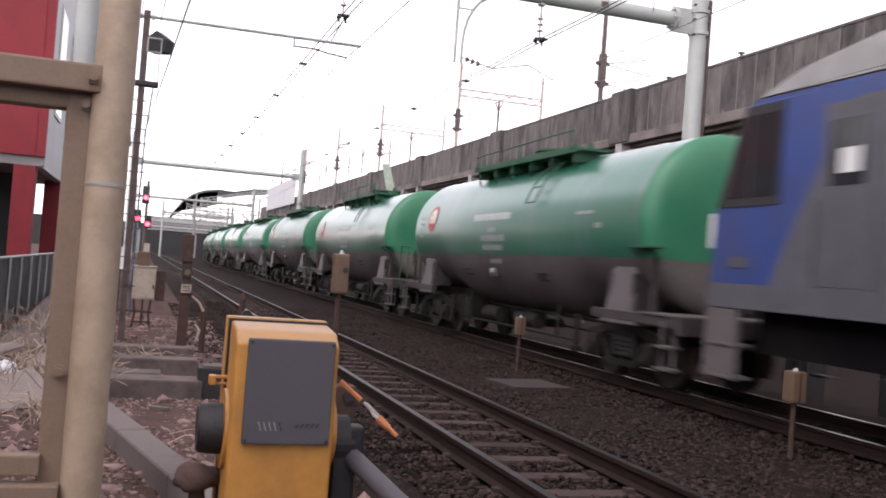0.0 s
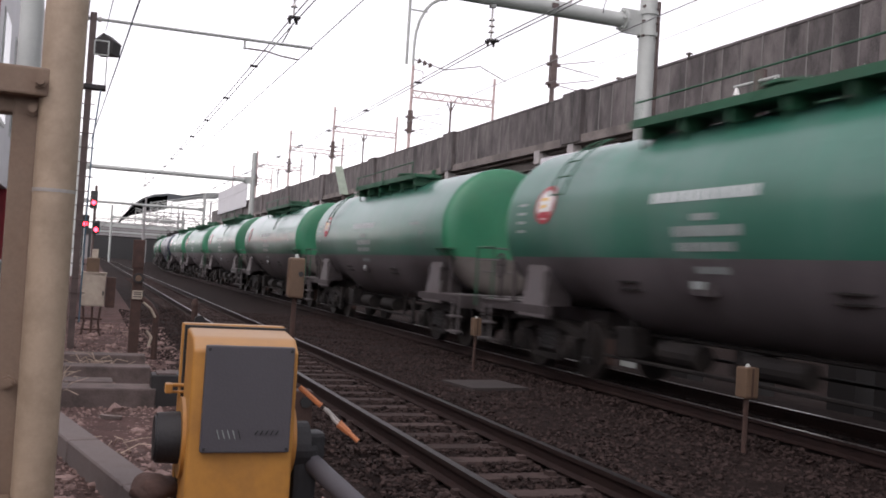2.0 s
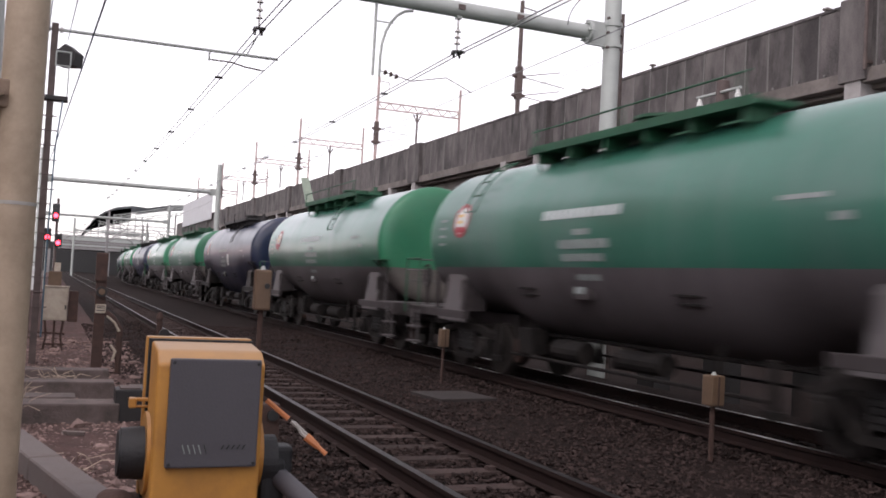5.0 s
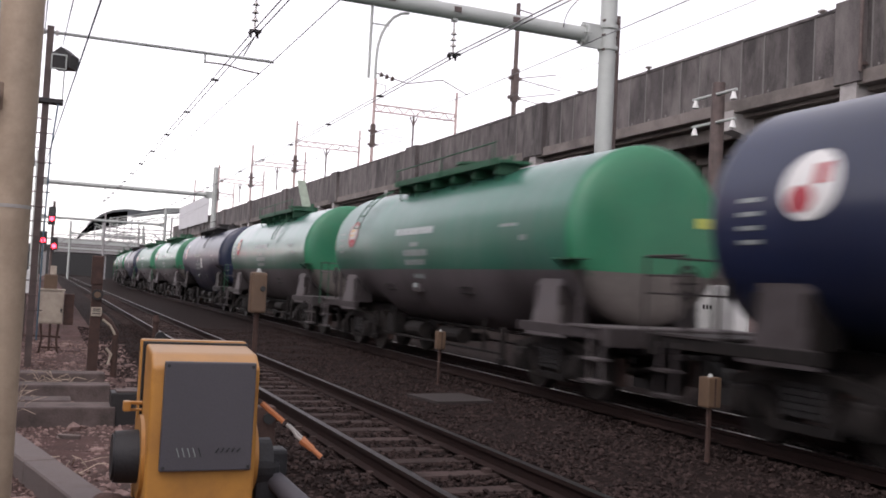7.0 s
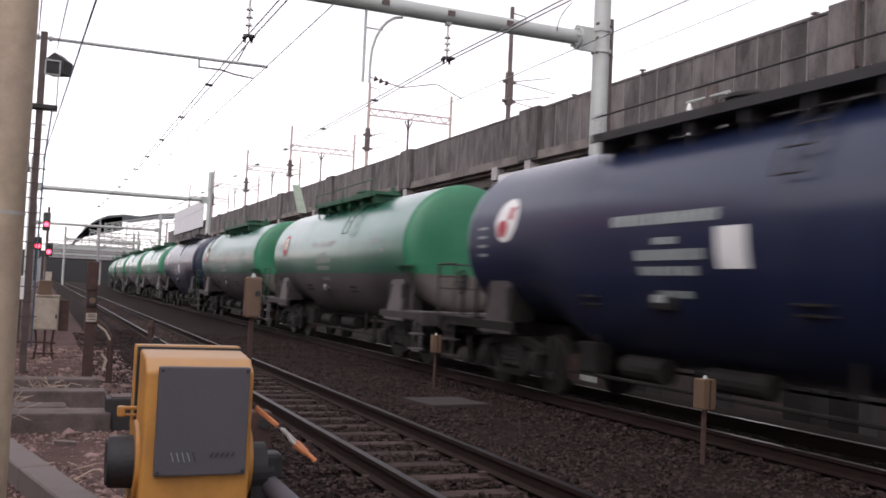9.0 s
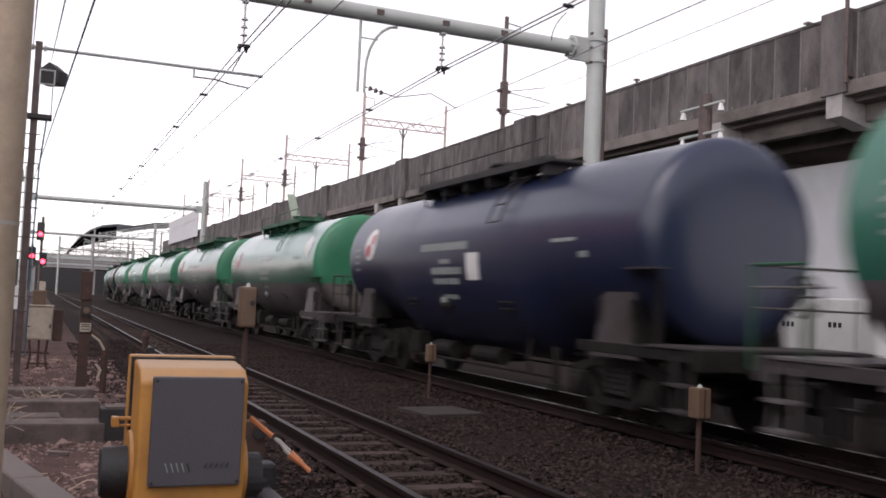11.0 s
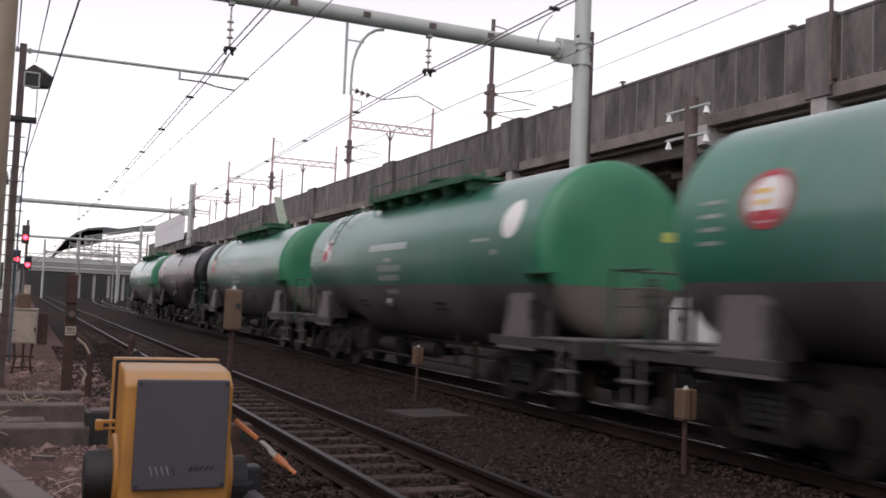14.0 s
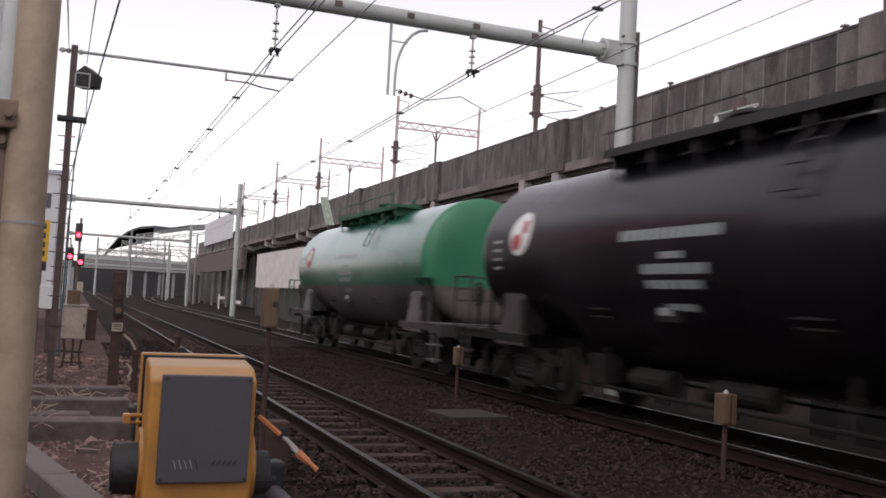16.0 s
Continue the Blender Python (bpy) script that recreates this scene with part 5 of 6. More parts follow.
def low_box():
    e = thing("trackside_box", "small dark trackside box with a pale worn lid", "box", at=pose(0.90, 11.2, -0.14))
    bm = B()
    box(bm, -0.17, 0.17, -0.16, 0.16, -0.2, 0.23, 0.015)
    part("body", bm, M["dark"], e)
    bm = B()
    box(bm, -0.12, 0.10, -0.13, 0.13, 0.23, 0.25, 0.006)
    part("lid", bm, M["concrete"], e, "pale worn lid")
    p = thing("rail_stub_post", "short dark iron post beside the rail", "post", at=pose(2.55, 24.5, -0.1))
    bm = B()
    rod(bm, (0, 0, -0.3), (0, 0, 0.34), 0.09, 0.07, 10)
    rod(bm, (0, 0, 0.34), (0, 0, 0.50), 0.11, 0.05, 10)
    part("stub", bm, M["rust"], p)


low_box()


def near_pole():
    e = thing("steel_pole", "beige painted steel pole bolted to a channel with cross bars", "pole")
    bm = B()
    rod(bm, (-0.080, 2.08, 0.74), (-0.080, 2.08, 2.4), 0.041, seg=32)
    part("tube", bm, M["beige"], e, smooth=True)
    bm = B()
    rod(bm, (-0.080, 2.08, 1.535), (-0.080, 2.08, 1.542), 0.0422, seg=32)
    part("band", bm, M["pipe"], e, "pale strap round the pole")
    bm = B()
    box(bm, -0.168, -0.108, 2.08, 2.16, 0.74, 1.775, 0.006)
    part("channel", bm, M["beige_dark"], e)
    bm = B()
    box(bm, -0.9, -0.100, 2.045, 2.082, 1.724, 1.781, 0.005)
    box(bm, -0.9, -0.150, 2.083, 2.14, 1.69, 1.735, 0.005)
    part("cross_bar", bm, M["beige_dark"], e)
    for z in (0.905, 0.962):
        bm = B()
        box(bm, -0.9, -0.12 if z < 0.95 else -0.16, 2.03 + (0.02 if z > 0.95 else 0), 2.085, z - 0.021, z + 0.021, 0.004)
        part("cross_bar", bm, M["beige_dark"], e)
    for x, z in ((-0.118, 1.752), (-0.135, 0.905), (-0.13, 1.70), (-0.14, 1.15)):
        bm = B()
        disc(bm, (x, 2.05 if z != 1.15 and z != 1.70 else 2.082, z), (0, -1, 0), 0.014, 0.01, 8)
        disc(bm, (x, 2.045 if z != 1.15 and z != 1.70 else 2.077, z), (0, -1, 0), 0.009, 0.016, 6)
        part("bolt", bm, M["beige_dark"], e)
    k = Matrix.Translation((0, 0, 1.42)) @ Matrix.Scale(2.90, 4) @ Matrix.Translation((0, 0, -1.42))
    for o in e.children:
        o.data.transform(k)


near_pole()


def lantern_pole():
    e = thing("steel_lamp_pole", "dark rusty steel pole with a lantern box and a wire bracket", "pole", at=pose(-0.22, 17.5, 0))
    bm = B()
    box(bm, -0.055, 0.055, -0.06, -0.045, -0.5, 5.55)
    box(bm, -0.055, 0.055, 0.045, 0.06, -0.5, 5.55)
    box(bm, -0.04, 0.04, -0.045, 0.045, -0.5, 5.54)
    part("post", bm, M["steel_dark"], e)
    bm = B()
    rod(bm, (-0.25, 0, 5.45), (3.85, 0, 5.47), 0.028, seg=8)
    part("bracket_arm", bm, M["galv"], e)
    bm = B()
    for k in range(4):
        rod(bm, (-0.22 + 0.1 * k, 0, 5.45), (-0.17 + 0.1 * k, 0, 5.45), 0.05, seg=8)
    part("insulator", bm, M["porcelain"], e)
    bm = B()
    rod(bm, (2.6, 0, 5.46), (2.6, 0, 5.28), 0.02, seg=6)
    part("arm_drop", bm, M["galv"], e)
    bm = B()
    pipe_run(bm, [(2.6, 0, 5.30), (3.0, 0, 5.30), (3.25, 0, 5.25), (3.6, 0, 5.22)], 0.014, 6)
    part("registration_arm", bm, M["steel_dark"], e)
    bm = B()
    prism(bm, [(-0.16, 4.84), (0.16, 4.84), (0.19, 5.06), (0, 5.20), (-0.19, 5.06)], 0.10, 0.40)
    bmesh.ops.rotate(bm, verts=bm.verts, cent=(0.25, 0, 5), matrix=Matrix.Rotation(radians(62), 3, "Z"))
    part("lantern_box", bm, M["dark"], e, "dark house-shaped lantern box")
    bm = B()
    pipe_run(bm, [(0.05, -0.2, 5.04), (0.28, -0.2, 5.04), (0.28, -0.2, 4.80), (0.05, -0.2, 4.80), (0.05, -0.2, 5.04)], 0.014, 6)
    rod(bm, (0.26, -0.2, 4.81), (0.26, -0.1, 4.26), 0.012, seg=6)
    part("lantern_frame", bm, M["galv"], e)
    bm = B()
    box(bm, -0.20, 0.28, -0.12, 0.12, 4.22, 4.30, 0.01)
    part("platform", bm, M["dark"], e)
    for k in range(14):
        z = 0.7 + 0.25 * k
        bm = B()
        rod(bm, (-0.12 - 0.05 * (k % 2), -0.06, z), (0.12 + 0.05 * (1 - k % 2), -0.06, z), 0.011, seg=5)
        part("step_iron", bm, M["steel_dark"], e)
    bm = B()
    pipe_run(bm, [(0.20, -0.1, 4.24), (0.13, -0.07, 3.4), (0.11, -0.07, 2.0), (0.11, -0.07, 0.2)], 0.014, 6)
    part("cable", bm, M["cable"], e)
    for a, c in (((-0.31, 17.5, 5.45), (-0.17, 10, 4.03)), ((-0.01, 17.5, 5.26), (0.06, 10, 4.07)), ((-0.16, 17.5, 3.19), (0.19, 6.0, 3.04))):
        a, c = Vector(a), Vector(c)
        wire("service_cable", [tuple(a), tuple(a + (c - a) * 1.6)], 0.006, "dark insulated cable running overhead to a pole", "cable")


lantern_pole()


def relay_cabinets():
    e = thing("relay_cabinet", "cream steel relay cabinet on thin rusty legs", "cabinet", at=pose(0.11, 20.6, 0))
    bm = B()
    box(bm, -0.24, 0.22, -0.15, 0.15, 0.32, 0.98, 0.015)
    part("body", bm, M["box"], e)
    bm = B()
    box(bm, -0.26, 0.24, -0.17, 0.17, 0.98, 1.01, 0.008)
    part("lid", bm, M["box"], e)
    bm = B()
    box(bm, -0.205, 0.185, -0.158, -0.148, 0.36, 0.94, 0.004)
    part("door", bm, M["box"], e)
    bm = B()
    box(bm, 0.17, 0.20, -0.185, -0.15, 0.55, 0.63, 0.004)
    part("handle", bm, M["dark"], e)
    bm = B()
    box(bm, 0.24, 0.42, -0.10, 0.18, 0.30, 0.92, 0.01)
    part("side_box", bm, M["rust"], e, "rusty side box")
    bm = B()
    box(bm, -0.17, 0.08, -0.12, 0.12, 1.01, 1.30, 0.02)
    part("meter_box", bm, M["yellow_box"], e, "small tan box on top")
    for x in (-0.18, 0.0, 0.16):
        for y in (-0.10, 0.10):
            bm = B()
            pipe_run(bm, [(x, y, 0.32), (x * 0.8, y, 0.0), (x * 1.15, y, -0.42)], 0.022, 6)
            part("leg", bm, M["rust"], e)
    bm = B()
    rod(bm, (-0.5, -0.1, 0.08), (0.2, -0.1, 0.06), 0.02, seg=6)
    rod(bm, (-0.2, -0.1, -0.15), (0.2, -0.1, -0.15), 0.018, seg=6)
    part("brace", bm, M["rust"], e)
    w = thing("meter_cabinet", "small white meter box on a post by the pole", "cabinet", at=pose(-0.45, 24, 0))
    bm = B()
    box(bm, -0.24, 0.2, -0.12, 0.12, 0.82, 1.36, 0.015)
    part("body", bm, M["white"], w)
    bm = B()
    rod(bm, (-0.02, 0.0, -0.4), (-0.02, 0.0, 0.83), 0.05, seg=8)
    part("post", bm, M["steel_dark"], w)
    s = thing("yellow_sign", "narrow yellow sign board with black marks on a post", "sign", at=pose(-0.78, 26, 0))
    bm = B()
    box(bm, -0.15, 0.15, -0.015, 0.015, 1.95, 3.0, 0.004)
    part("board", bm, M["sign"], s)
    for k in range(4):
        bm = B()
        box(bm, -0.06, 0.07, -0.022, -0.014, 2.08 + 0.23 * k, 2.22 + 0.23 * k, rot=0.0)
        part("mark", bm, M["ink"], s)
    bm = B()
    rod(bm, (0, 0.05, -0.4), (0, 0.05, 2.95), 0.035, seg=8)
    part("post", bm, M["steel_dark"], s)


relay_cabinets()


def rusty_post():
    e = thing("rusty_marker_post", "rusty old rail post with a ring lamp and a number tag", "post", at=pose(0.73, 16.1, 0))
    bm = B()
    box(bm, -0.07, 0.09, -0.06, 0.06, -0.45, 1.22, 0.015)
    box(bm, -0.09, 0.09, -0.08, 0.08, 1.20, 1.66, 0.02)
    part("post", bm, M["rust"], e)
    bm = B()
    r = bmesh.ops.create_circle(bm, cap_ends=True, segments=20, radius=0.085, matrix=Matrix.Translation((0.02, -0.07, 1.04)) @ Matrix.Rotation(radians(90), 4, "X"))
    rod(bm, (0.02, -0.10, 1.04), (0.02, -0.06, 1.04), 0.085, seg=20)
    part("lamp_ring", bm, M["dark"], e)
    bm = B()
    rod(bm, (0.02, -0.108, 1.04), (0.02, -0.10, 1.04), 0.05, seg=16)
    part("lamp_glass", bm, M["yellow_box"], e)
    bm = B()
    box(bm, -0.06, 0.10, -0.085, -0.062, 0.70, 0.84, 0.004)
    part("tag", bm, M["box"], e, "cream tag")
    bm = B()
    for z in (0.735, 0.775, 0.805):
        box(bm, -0.04, 0.08, -0.089, -0.085, z, z + 0.014)
    part("tag_mark", bm, M["ink"], e)
    bm = B()
    pipe_run(bm, [(0.10, -0.05, 0.72), (0.22, -0.05, 0.62), (0.33, -0.05, 0.45), (0.34, -0.05, -0.4)], 0.05, 10)
    part("conduit", bm, M["rust"], e, "bent rusty conduit")
    bm = B()
    pipe_run(bm, [(0.12, -0.08, 0.66), (0.24, -0.1, 0.56), (0.32, -0.1, 0.42)], 0.02, 8)
    part("hose", bm, M["box"], e, "pale plastic hose")
    bm = B()
    pipe_run(bm, [(0.20, -0.1, 0.2), (0.28, -0.1, 0.1), (0.24, -0.1, -0.05)], 0.02, 8)
    part("hose", bm, M["box"], e, "pale plastic hose")


rusty_post()


def sensor_post(x, y, ztop, zbot, w, label, cap=True):
    e = thing("sensor_post", label, "sensor post", "obstacle sensors", at=pose(x, y, 0))
    bm = B()
    box(bm, -w / 2, w / 2, -w / 2, w / 2, zbot, ztop, 0.02)
    part("housing", bm, M["yellow_box"], e)
    bm = B()
    rod(bm, (0, 0, -0.45), (0, 0, zbot), w * 0.17, seg=10)
    part("post", bm, M["rust"], e)
    bm = B()
    rod(bm, (0, 0, ztop), (0, 0, ztop + 0.03), w * 0.18, w * 0.1, 8)
    part("cap", bm, M["galv"], e)
    if cap:
        bm = B()
        rod(bm, (w * 0.22, -w / 2 - 0.012, ztop - 0.13), (w * 0.22, -w / 2 + 0.01, ztop - 0.13), w * 0.17, seg=14)
        part("lens", bm, M["ink"], e, "dark round lens")
    else:
        bm = B()
        box(bm, -0.006, 0.006, -w / 2 - 0.012, -w / 2, zbot + 0.02, ztop - 0.01)
        part("seam", bm, M["rust"], e)


sensor_post(1.56, 7.6, 1.475, 1.15, 0.125, "tan sensor housing with a dark lens on a rusty post")
sensor_post(6.28, 7.9, 0.67, 0.36, 0.165, "weathered tan sensor box on a thin post between the tracks", False)
sensor_post(6.2, 14.9, 0.70, 0.40, 0.15, "weathered tan sensor box on a thin post between the tracks", False)


def track_gear():
    e = thing("junction_box", "rusty iron junction box standing beside the near rail", "junction box", at=pose(1.86, 8.6, 0))
    bm = B()
    box(bm, -0.12, 0.12, -0.1, 0.1, -0.4, 0.28, 0.02)
    part("housing", bm, M["rust"], e)
    bm = B()
    rod(bm, (0.05, -0.13, 0.18), (0.05, -0.10, 0.18), 0.05, seg=12)
    part("cover", bm, M["ink"], e)
    d = thing("dwarf_marker", "small dark marker beside the near rail", "marker", at=pose(2.35, 21.5, 0))
    bm = B()
    box(bm, -0.07, 0.07, -0.05, 0.05, -0.4, 0.02, 0.01)
    rod(bm, (0, -0.06, 0.05), (0, 0.06, 0.05), 0.11, seg=14)
    part("housing", bm, M["dark"], d)
    p = thing("walkway_board", "flat grey board lying on the ballast between the tracks", "board", at=pose(5.55, 12.8, 0, 0, 0, 8))
    bm = B()
    box(bm, -0.5, 0.45, -0.45, 0.45, -0.22, -0.15, 0.01)
    part("plank", bm, M["old_board"], p)
    b = thing("cable_box", "dark iron cable box with a pale lid", "box", at=pose(1.02, 11.8, 0))
    bm = B()
    box(bm, -0.2, 0.2, -0.25, 0.25, -0.4, 0.02, 0.02)
    part("body", bm, M["rust"], b)
    bm = B()
    box(bm, -0.08, 0.19, -0.22, 0.18, 0.02, 0.045, 0.006)
    part("lid", bm, M["concrete"], b)


track_gear()


def concrete_bits():
    for x0, x1, y0, y1, z in ((-0.9, 0.78, 11.0, 11.45, -0.06), (-0.5, 0.35, 11.9, 12.3, -0.10), (-0.9, 0.84, 13.0, 13.4, -0.05), (-0.9, 0.86, 14.6, 15.0, -0.06)):
        e = thing("concrete_beam", "weathered concrete beam half buried in rubble", "concrete beam", "concrete beams")
        bm = B()
        box(bm, x0, x1, y0, y1, -0.5, z, 0.02)
        part("beam", bm, M["concrete"], e)
    e = thing("concrete_curb", "low concrete trough edge running past the gate machine", "curb")
    a, b = Vector((-0.32, 9.7)), Vector((0.78, 5.0))
    d = (b - a).normalized()
    n = 3
    for k in range(n):
        p, q = a.lerp(b, k / n), a.lerp(b, (k + 0.985) / n)
        bm = B()
        m = (p + q) / 2
        L = (q - p).length
        bmesh.ops.create_cube(bm, size=1, matrix=Matrix.Translation((m.x, m.y, -0.24)) @ Matrix.Rotation(math.atan2(d.y, d.x), 4, "Z") @ Matrix.Diagonal((L, 0.25, 0.30, 1)))
        bmesh.ops.bevel(bm, geom=list(bm.edges), offset=0.012, segments=1, affect="EDGES")
        part("curb_stone", bm, M["curb"], e)
    for x, y, z, rx, ry, rz, lx, ly in ((-1.12, 10.4, -0.12, 14, -18, 20, 0.55, 0.75), (-1.05, 13.0, -0.10, 8, -12, -15, 0.6, 0.8), (-1.75, 12.2, 0.02, -10, -20, 30, 0.7, 0.9), (-0.25, 9.9, -0.22, 4, 9, 40, 0.22, 0.3), (0.30, 10.2, -0.22, -8, 5, 10, 0.20, 0.16)):
        o = thing("broken_slab", "pale broken concrete slab lying in dead grass", "slab", "broken slabs", at=pose(x, y, z, rx, ry, rz))
        bm = B()
        box(bm, -lx / 2, lx / 2, -ly / 2, ly / 2, -0.09, 0.0)
        for c in bm.verts:
            c.co += Vector((noise.noise(c.co * 7 + Vector((x, y, 0))), noise.noise(c.co * 9 + Vector((y, x, 3))), 0)) * 0.12
        bmesh.ops.bevel(bm, geom=list(bm.edges), offset=0.012, segments=1, affect="EDGES")
        part("slab", bm, M["rubble_slab"], o)
    w = thing("retaining_wall", "low sloping concrete retaining edge below the fence", "wall", kind="structure")
    bm = B()
    v = [(-1.75, 14), (-1.25, 14.4), (-1.55, 32), (-2.2, 32)]
    lo = [bm.verts.new((x, y, -0.45)) for x, y in v]
    hi = [bm.verts.new((x, y, z)) for (x, y), z in zip(v, (-0.02, -0.12, -0.05, 0.12))]
    bm.faces.new(hi)
    for k in range(4):
        bm.faces.new((lo[k], lo[(k + 1) % 4], hi[(k + 1) % 4], hi[k]))
    bmesh.ops.recalc_face_normals(bm, faces=bm.faces)
    part("slope", bm, M["concrete"], w)


concrete_bits()


def fence():
    e = thing("metal_fence", "grey corrugated metal fence with a pale top rail", "fence")
    bm = B()
    y = 12.0
    prev = None
    k = 0
    while y < 34:
        x = -2.45 + (0.02 if k % 4 in (1, 2) else -0.02)
        a, b = bm.verts.new((x, y, -0.35)), bm.verts.new((x, y, 0.98))
        if prev:
            bm.faces.new((prev[0], a, b, prev[1]))
        prev = (a, b)
        y += 0.09
        k += 1
    bmesh.ops.solidify(bm, geom=bm.faces[:], thickness=0.004)
    part("sheet", bm, M["fence"], e)
    bm = B()
    rod(bm, (-2.42, 12, 1.0), (-2.42, 34, 1.0), 0.028, seg=8)
    part("top_rail", bm, M["galv"], e)
    for k in range(12):
        bm = B()
        rod(bm, (-2.40, 12.5 + 1.9 * k, -0.45), (-2.40, 12.5 + 1.9 * k, 1.02), 0.028, seg=8)
        part("post", bm, M["galv"], e)


fence()


def red_building():
    e = thing("red_building", "red and white building with an overhanging upper floor on red columns", "building")
    X, Y = -3.1, 32.0
    bm = B()
    box(bm, -14, X - 0.28, Y, Y + 0.3, 3.95, 12)
    part("red_wall", bm, M["red_wall"], e)
    bm = B()
    box(bm, X - 0.28, X, Y + 0.02, Y + 0.3, 3.95, 12)
    part("corner_strip", bm, M["red_wall"], e)
    bm = B()
    box(bm, X - 0.3, X - 0.01, Y + 0.3, Y + 11, 3.6, 12)
    part("white_wall", bm, M["white_wall"], e, "white side wall")
    bm = B()
    box(bm, X - 0.31, X + 0.5, Y + 11, Y + 16, 1.0, 12)
    part("grey_wall", bm, M["pale_wall"], e, "pale rear wing")
    bm = B()
    box(bm, -14, X - 0.05, Y + 0.1, Y + 10.8, 3.65, 3.949)
    part("soffit", bm, M["station"], e)
    for y in (Y + 1.8, Y + 6.5):
        w = B()
        box(w, X - 0.02, X + 0.03, y, y + 2.4, 5.5, 9.2, 0.02)
        wf = part("window", w, M["galv"], e)
        w = B()
        box(w, X + 0.02, X + 0.042, y + 0.12, y + 2.28, 5.62, 9.08)
        part("pane", w, M["window"], wf)
    for x, y in ((X - 0.55, Y + 0.4), (X - 0.35, Y + 8.0), (X - 6, Y + 0.4)):
        bm = B()
        box(bm, x - 0.32, x + 0.32, y - 0.3, y + 0.3, -0.5, 3.655, 0.02)
        part("column", bm, M["red_wall"], e)
    # black backing painted as the shade under the overhanging floor
    bm = B()
    box(bm, -14, X - 0.9, Y + 5, Y + 5.3, -0.5, 3.65)
    part("recess_wall", bm, M["ink"], e)
    bm = B()
    box(bm, X - 0.55, X + 0.35, Y + 9, Y + 9.4, -0.5, 2.6)
    part("garden_wall", bm, M["pale_wall"], e)
    # pale far houses beyond the building
    h = thing("far_house", "pale house far beyond the signals", "house", at=pose(-4.2, 95, 0))
    bm = B()
    box(bm, -4, 2.2, 0, 8, -0.6, 11.5)
    part("wall", bm, M["white_wall"], h)
    bm = B()
    box(bm, -4.2, 2.4, -0.2, 8.2, 11.5, 11.9)
    part("roof", bm, M["station_roof"], h)
    for z in (2.5, 5.4, 8.3):
        for x in (-2.2, 0.6):
            bm = B()
            box(bm, x, x + 1.0, -0.04, 0.02, z, z + 1.4)
            part("window", bm, M["window"], h)


red_building()


def signal_group():
    e = thing("colour_light_signal", "black railway signals on a pole showing three red lights", "signal", at=pose(0, 70, 0))
    bm = B()
    rod(bm, (0.12, 0.1, -0.5), (0.12, 0.1, 6.0), 0.09, seg=10)
    part("mast", bm, M["steel_dark"], e)
    bm = B()
    rod(bm, (-0.45, 0.1, -0.5), (-0.45, 0.1, 4.6), 0.06, seg=10)
    part("side_mast", bm, M["galv"], e)
    for x, z, h in ((0.02, 4.9, 1.25), (-0.43, 3.4, 0.9), (0.27, 3.05, 0.9)):
        bm = B()
        box(bm, x - 0.24, x + 0.24, -0.12, 0.06, z - h * 0.42, z + h * 0.58, 0.06)
        hd = part("signal_head", bm, M["ink"], e)
        bm = B()
        rod(bm, (x, -0.15, z - 0.1), (x, -0.121, z - 0.1), 0.15, seg=20)
        part("lens", bm, M["lens"], hd, "glowing red lens")
        for dz in (0.25, 0.5):
            if z + dz < z + h * 0.5:
                bm = B()
                rod(bm, (x, -0.15, z + dz), (x, -0.121, z + dz), 0.11, seg=16)
                part("dark_lens", bm, M["glass"], hd)
        bm = B()
        box(bm, x - 0.17, x + 0.17, -0.36, -0.121, z + 0.07, z + 0.09)
        part("hood", bm, M["ink"], hd)
    bm = B()
    box(bm, 0.15, 0.55, -0.2, 0.2, 0.9, 1.6, 0.02)
    part("control_box", bm, M["box"], e)


signal_group()


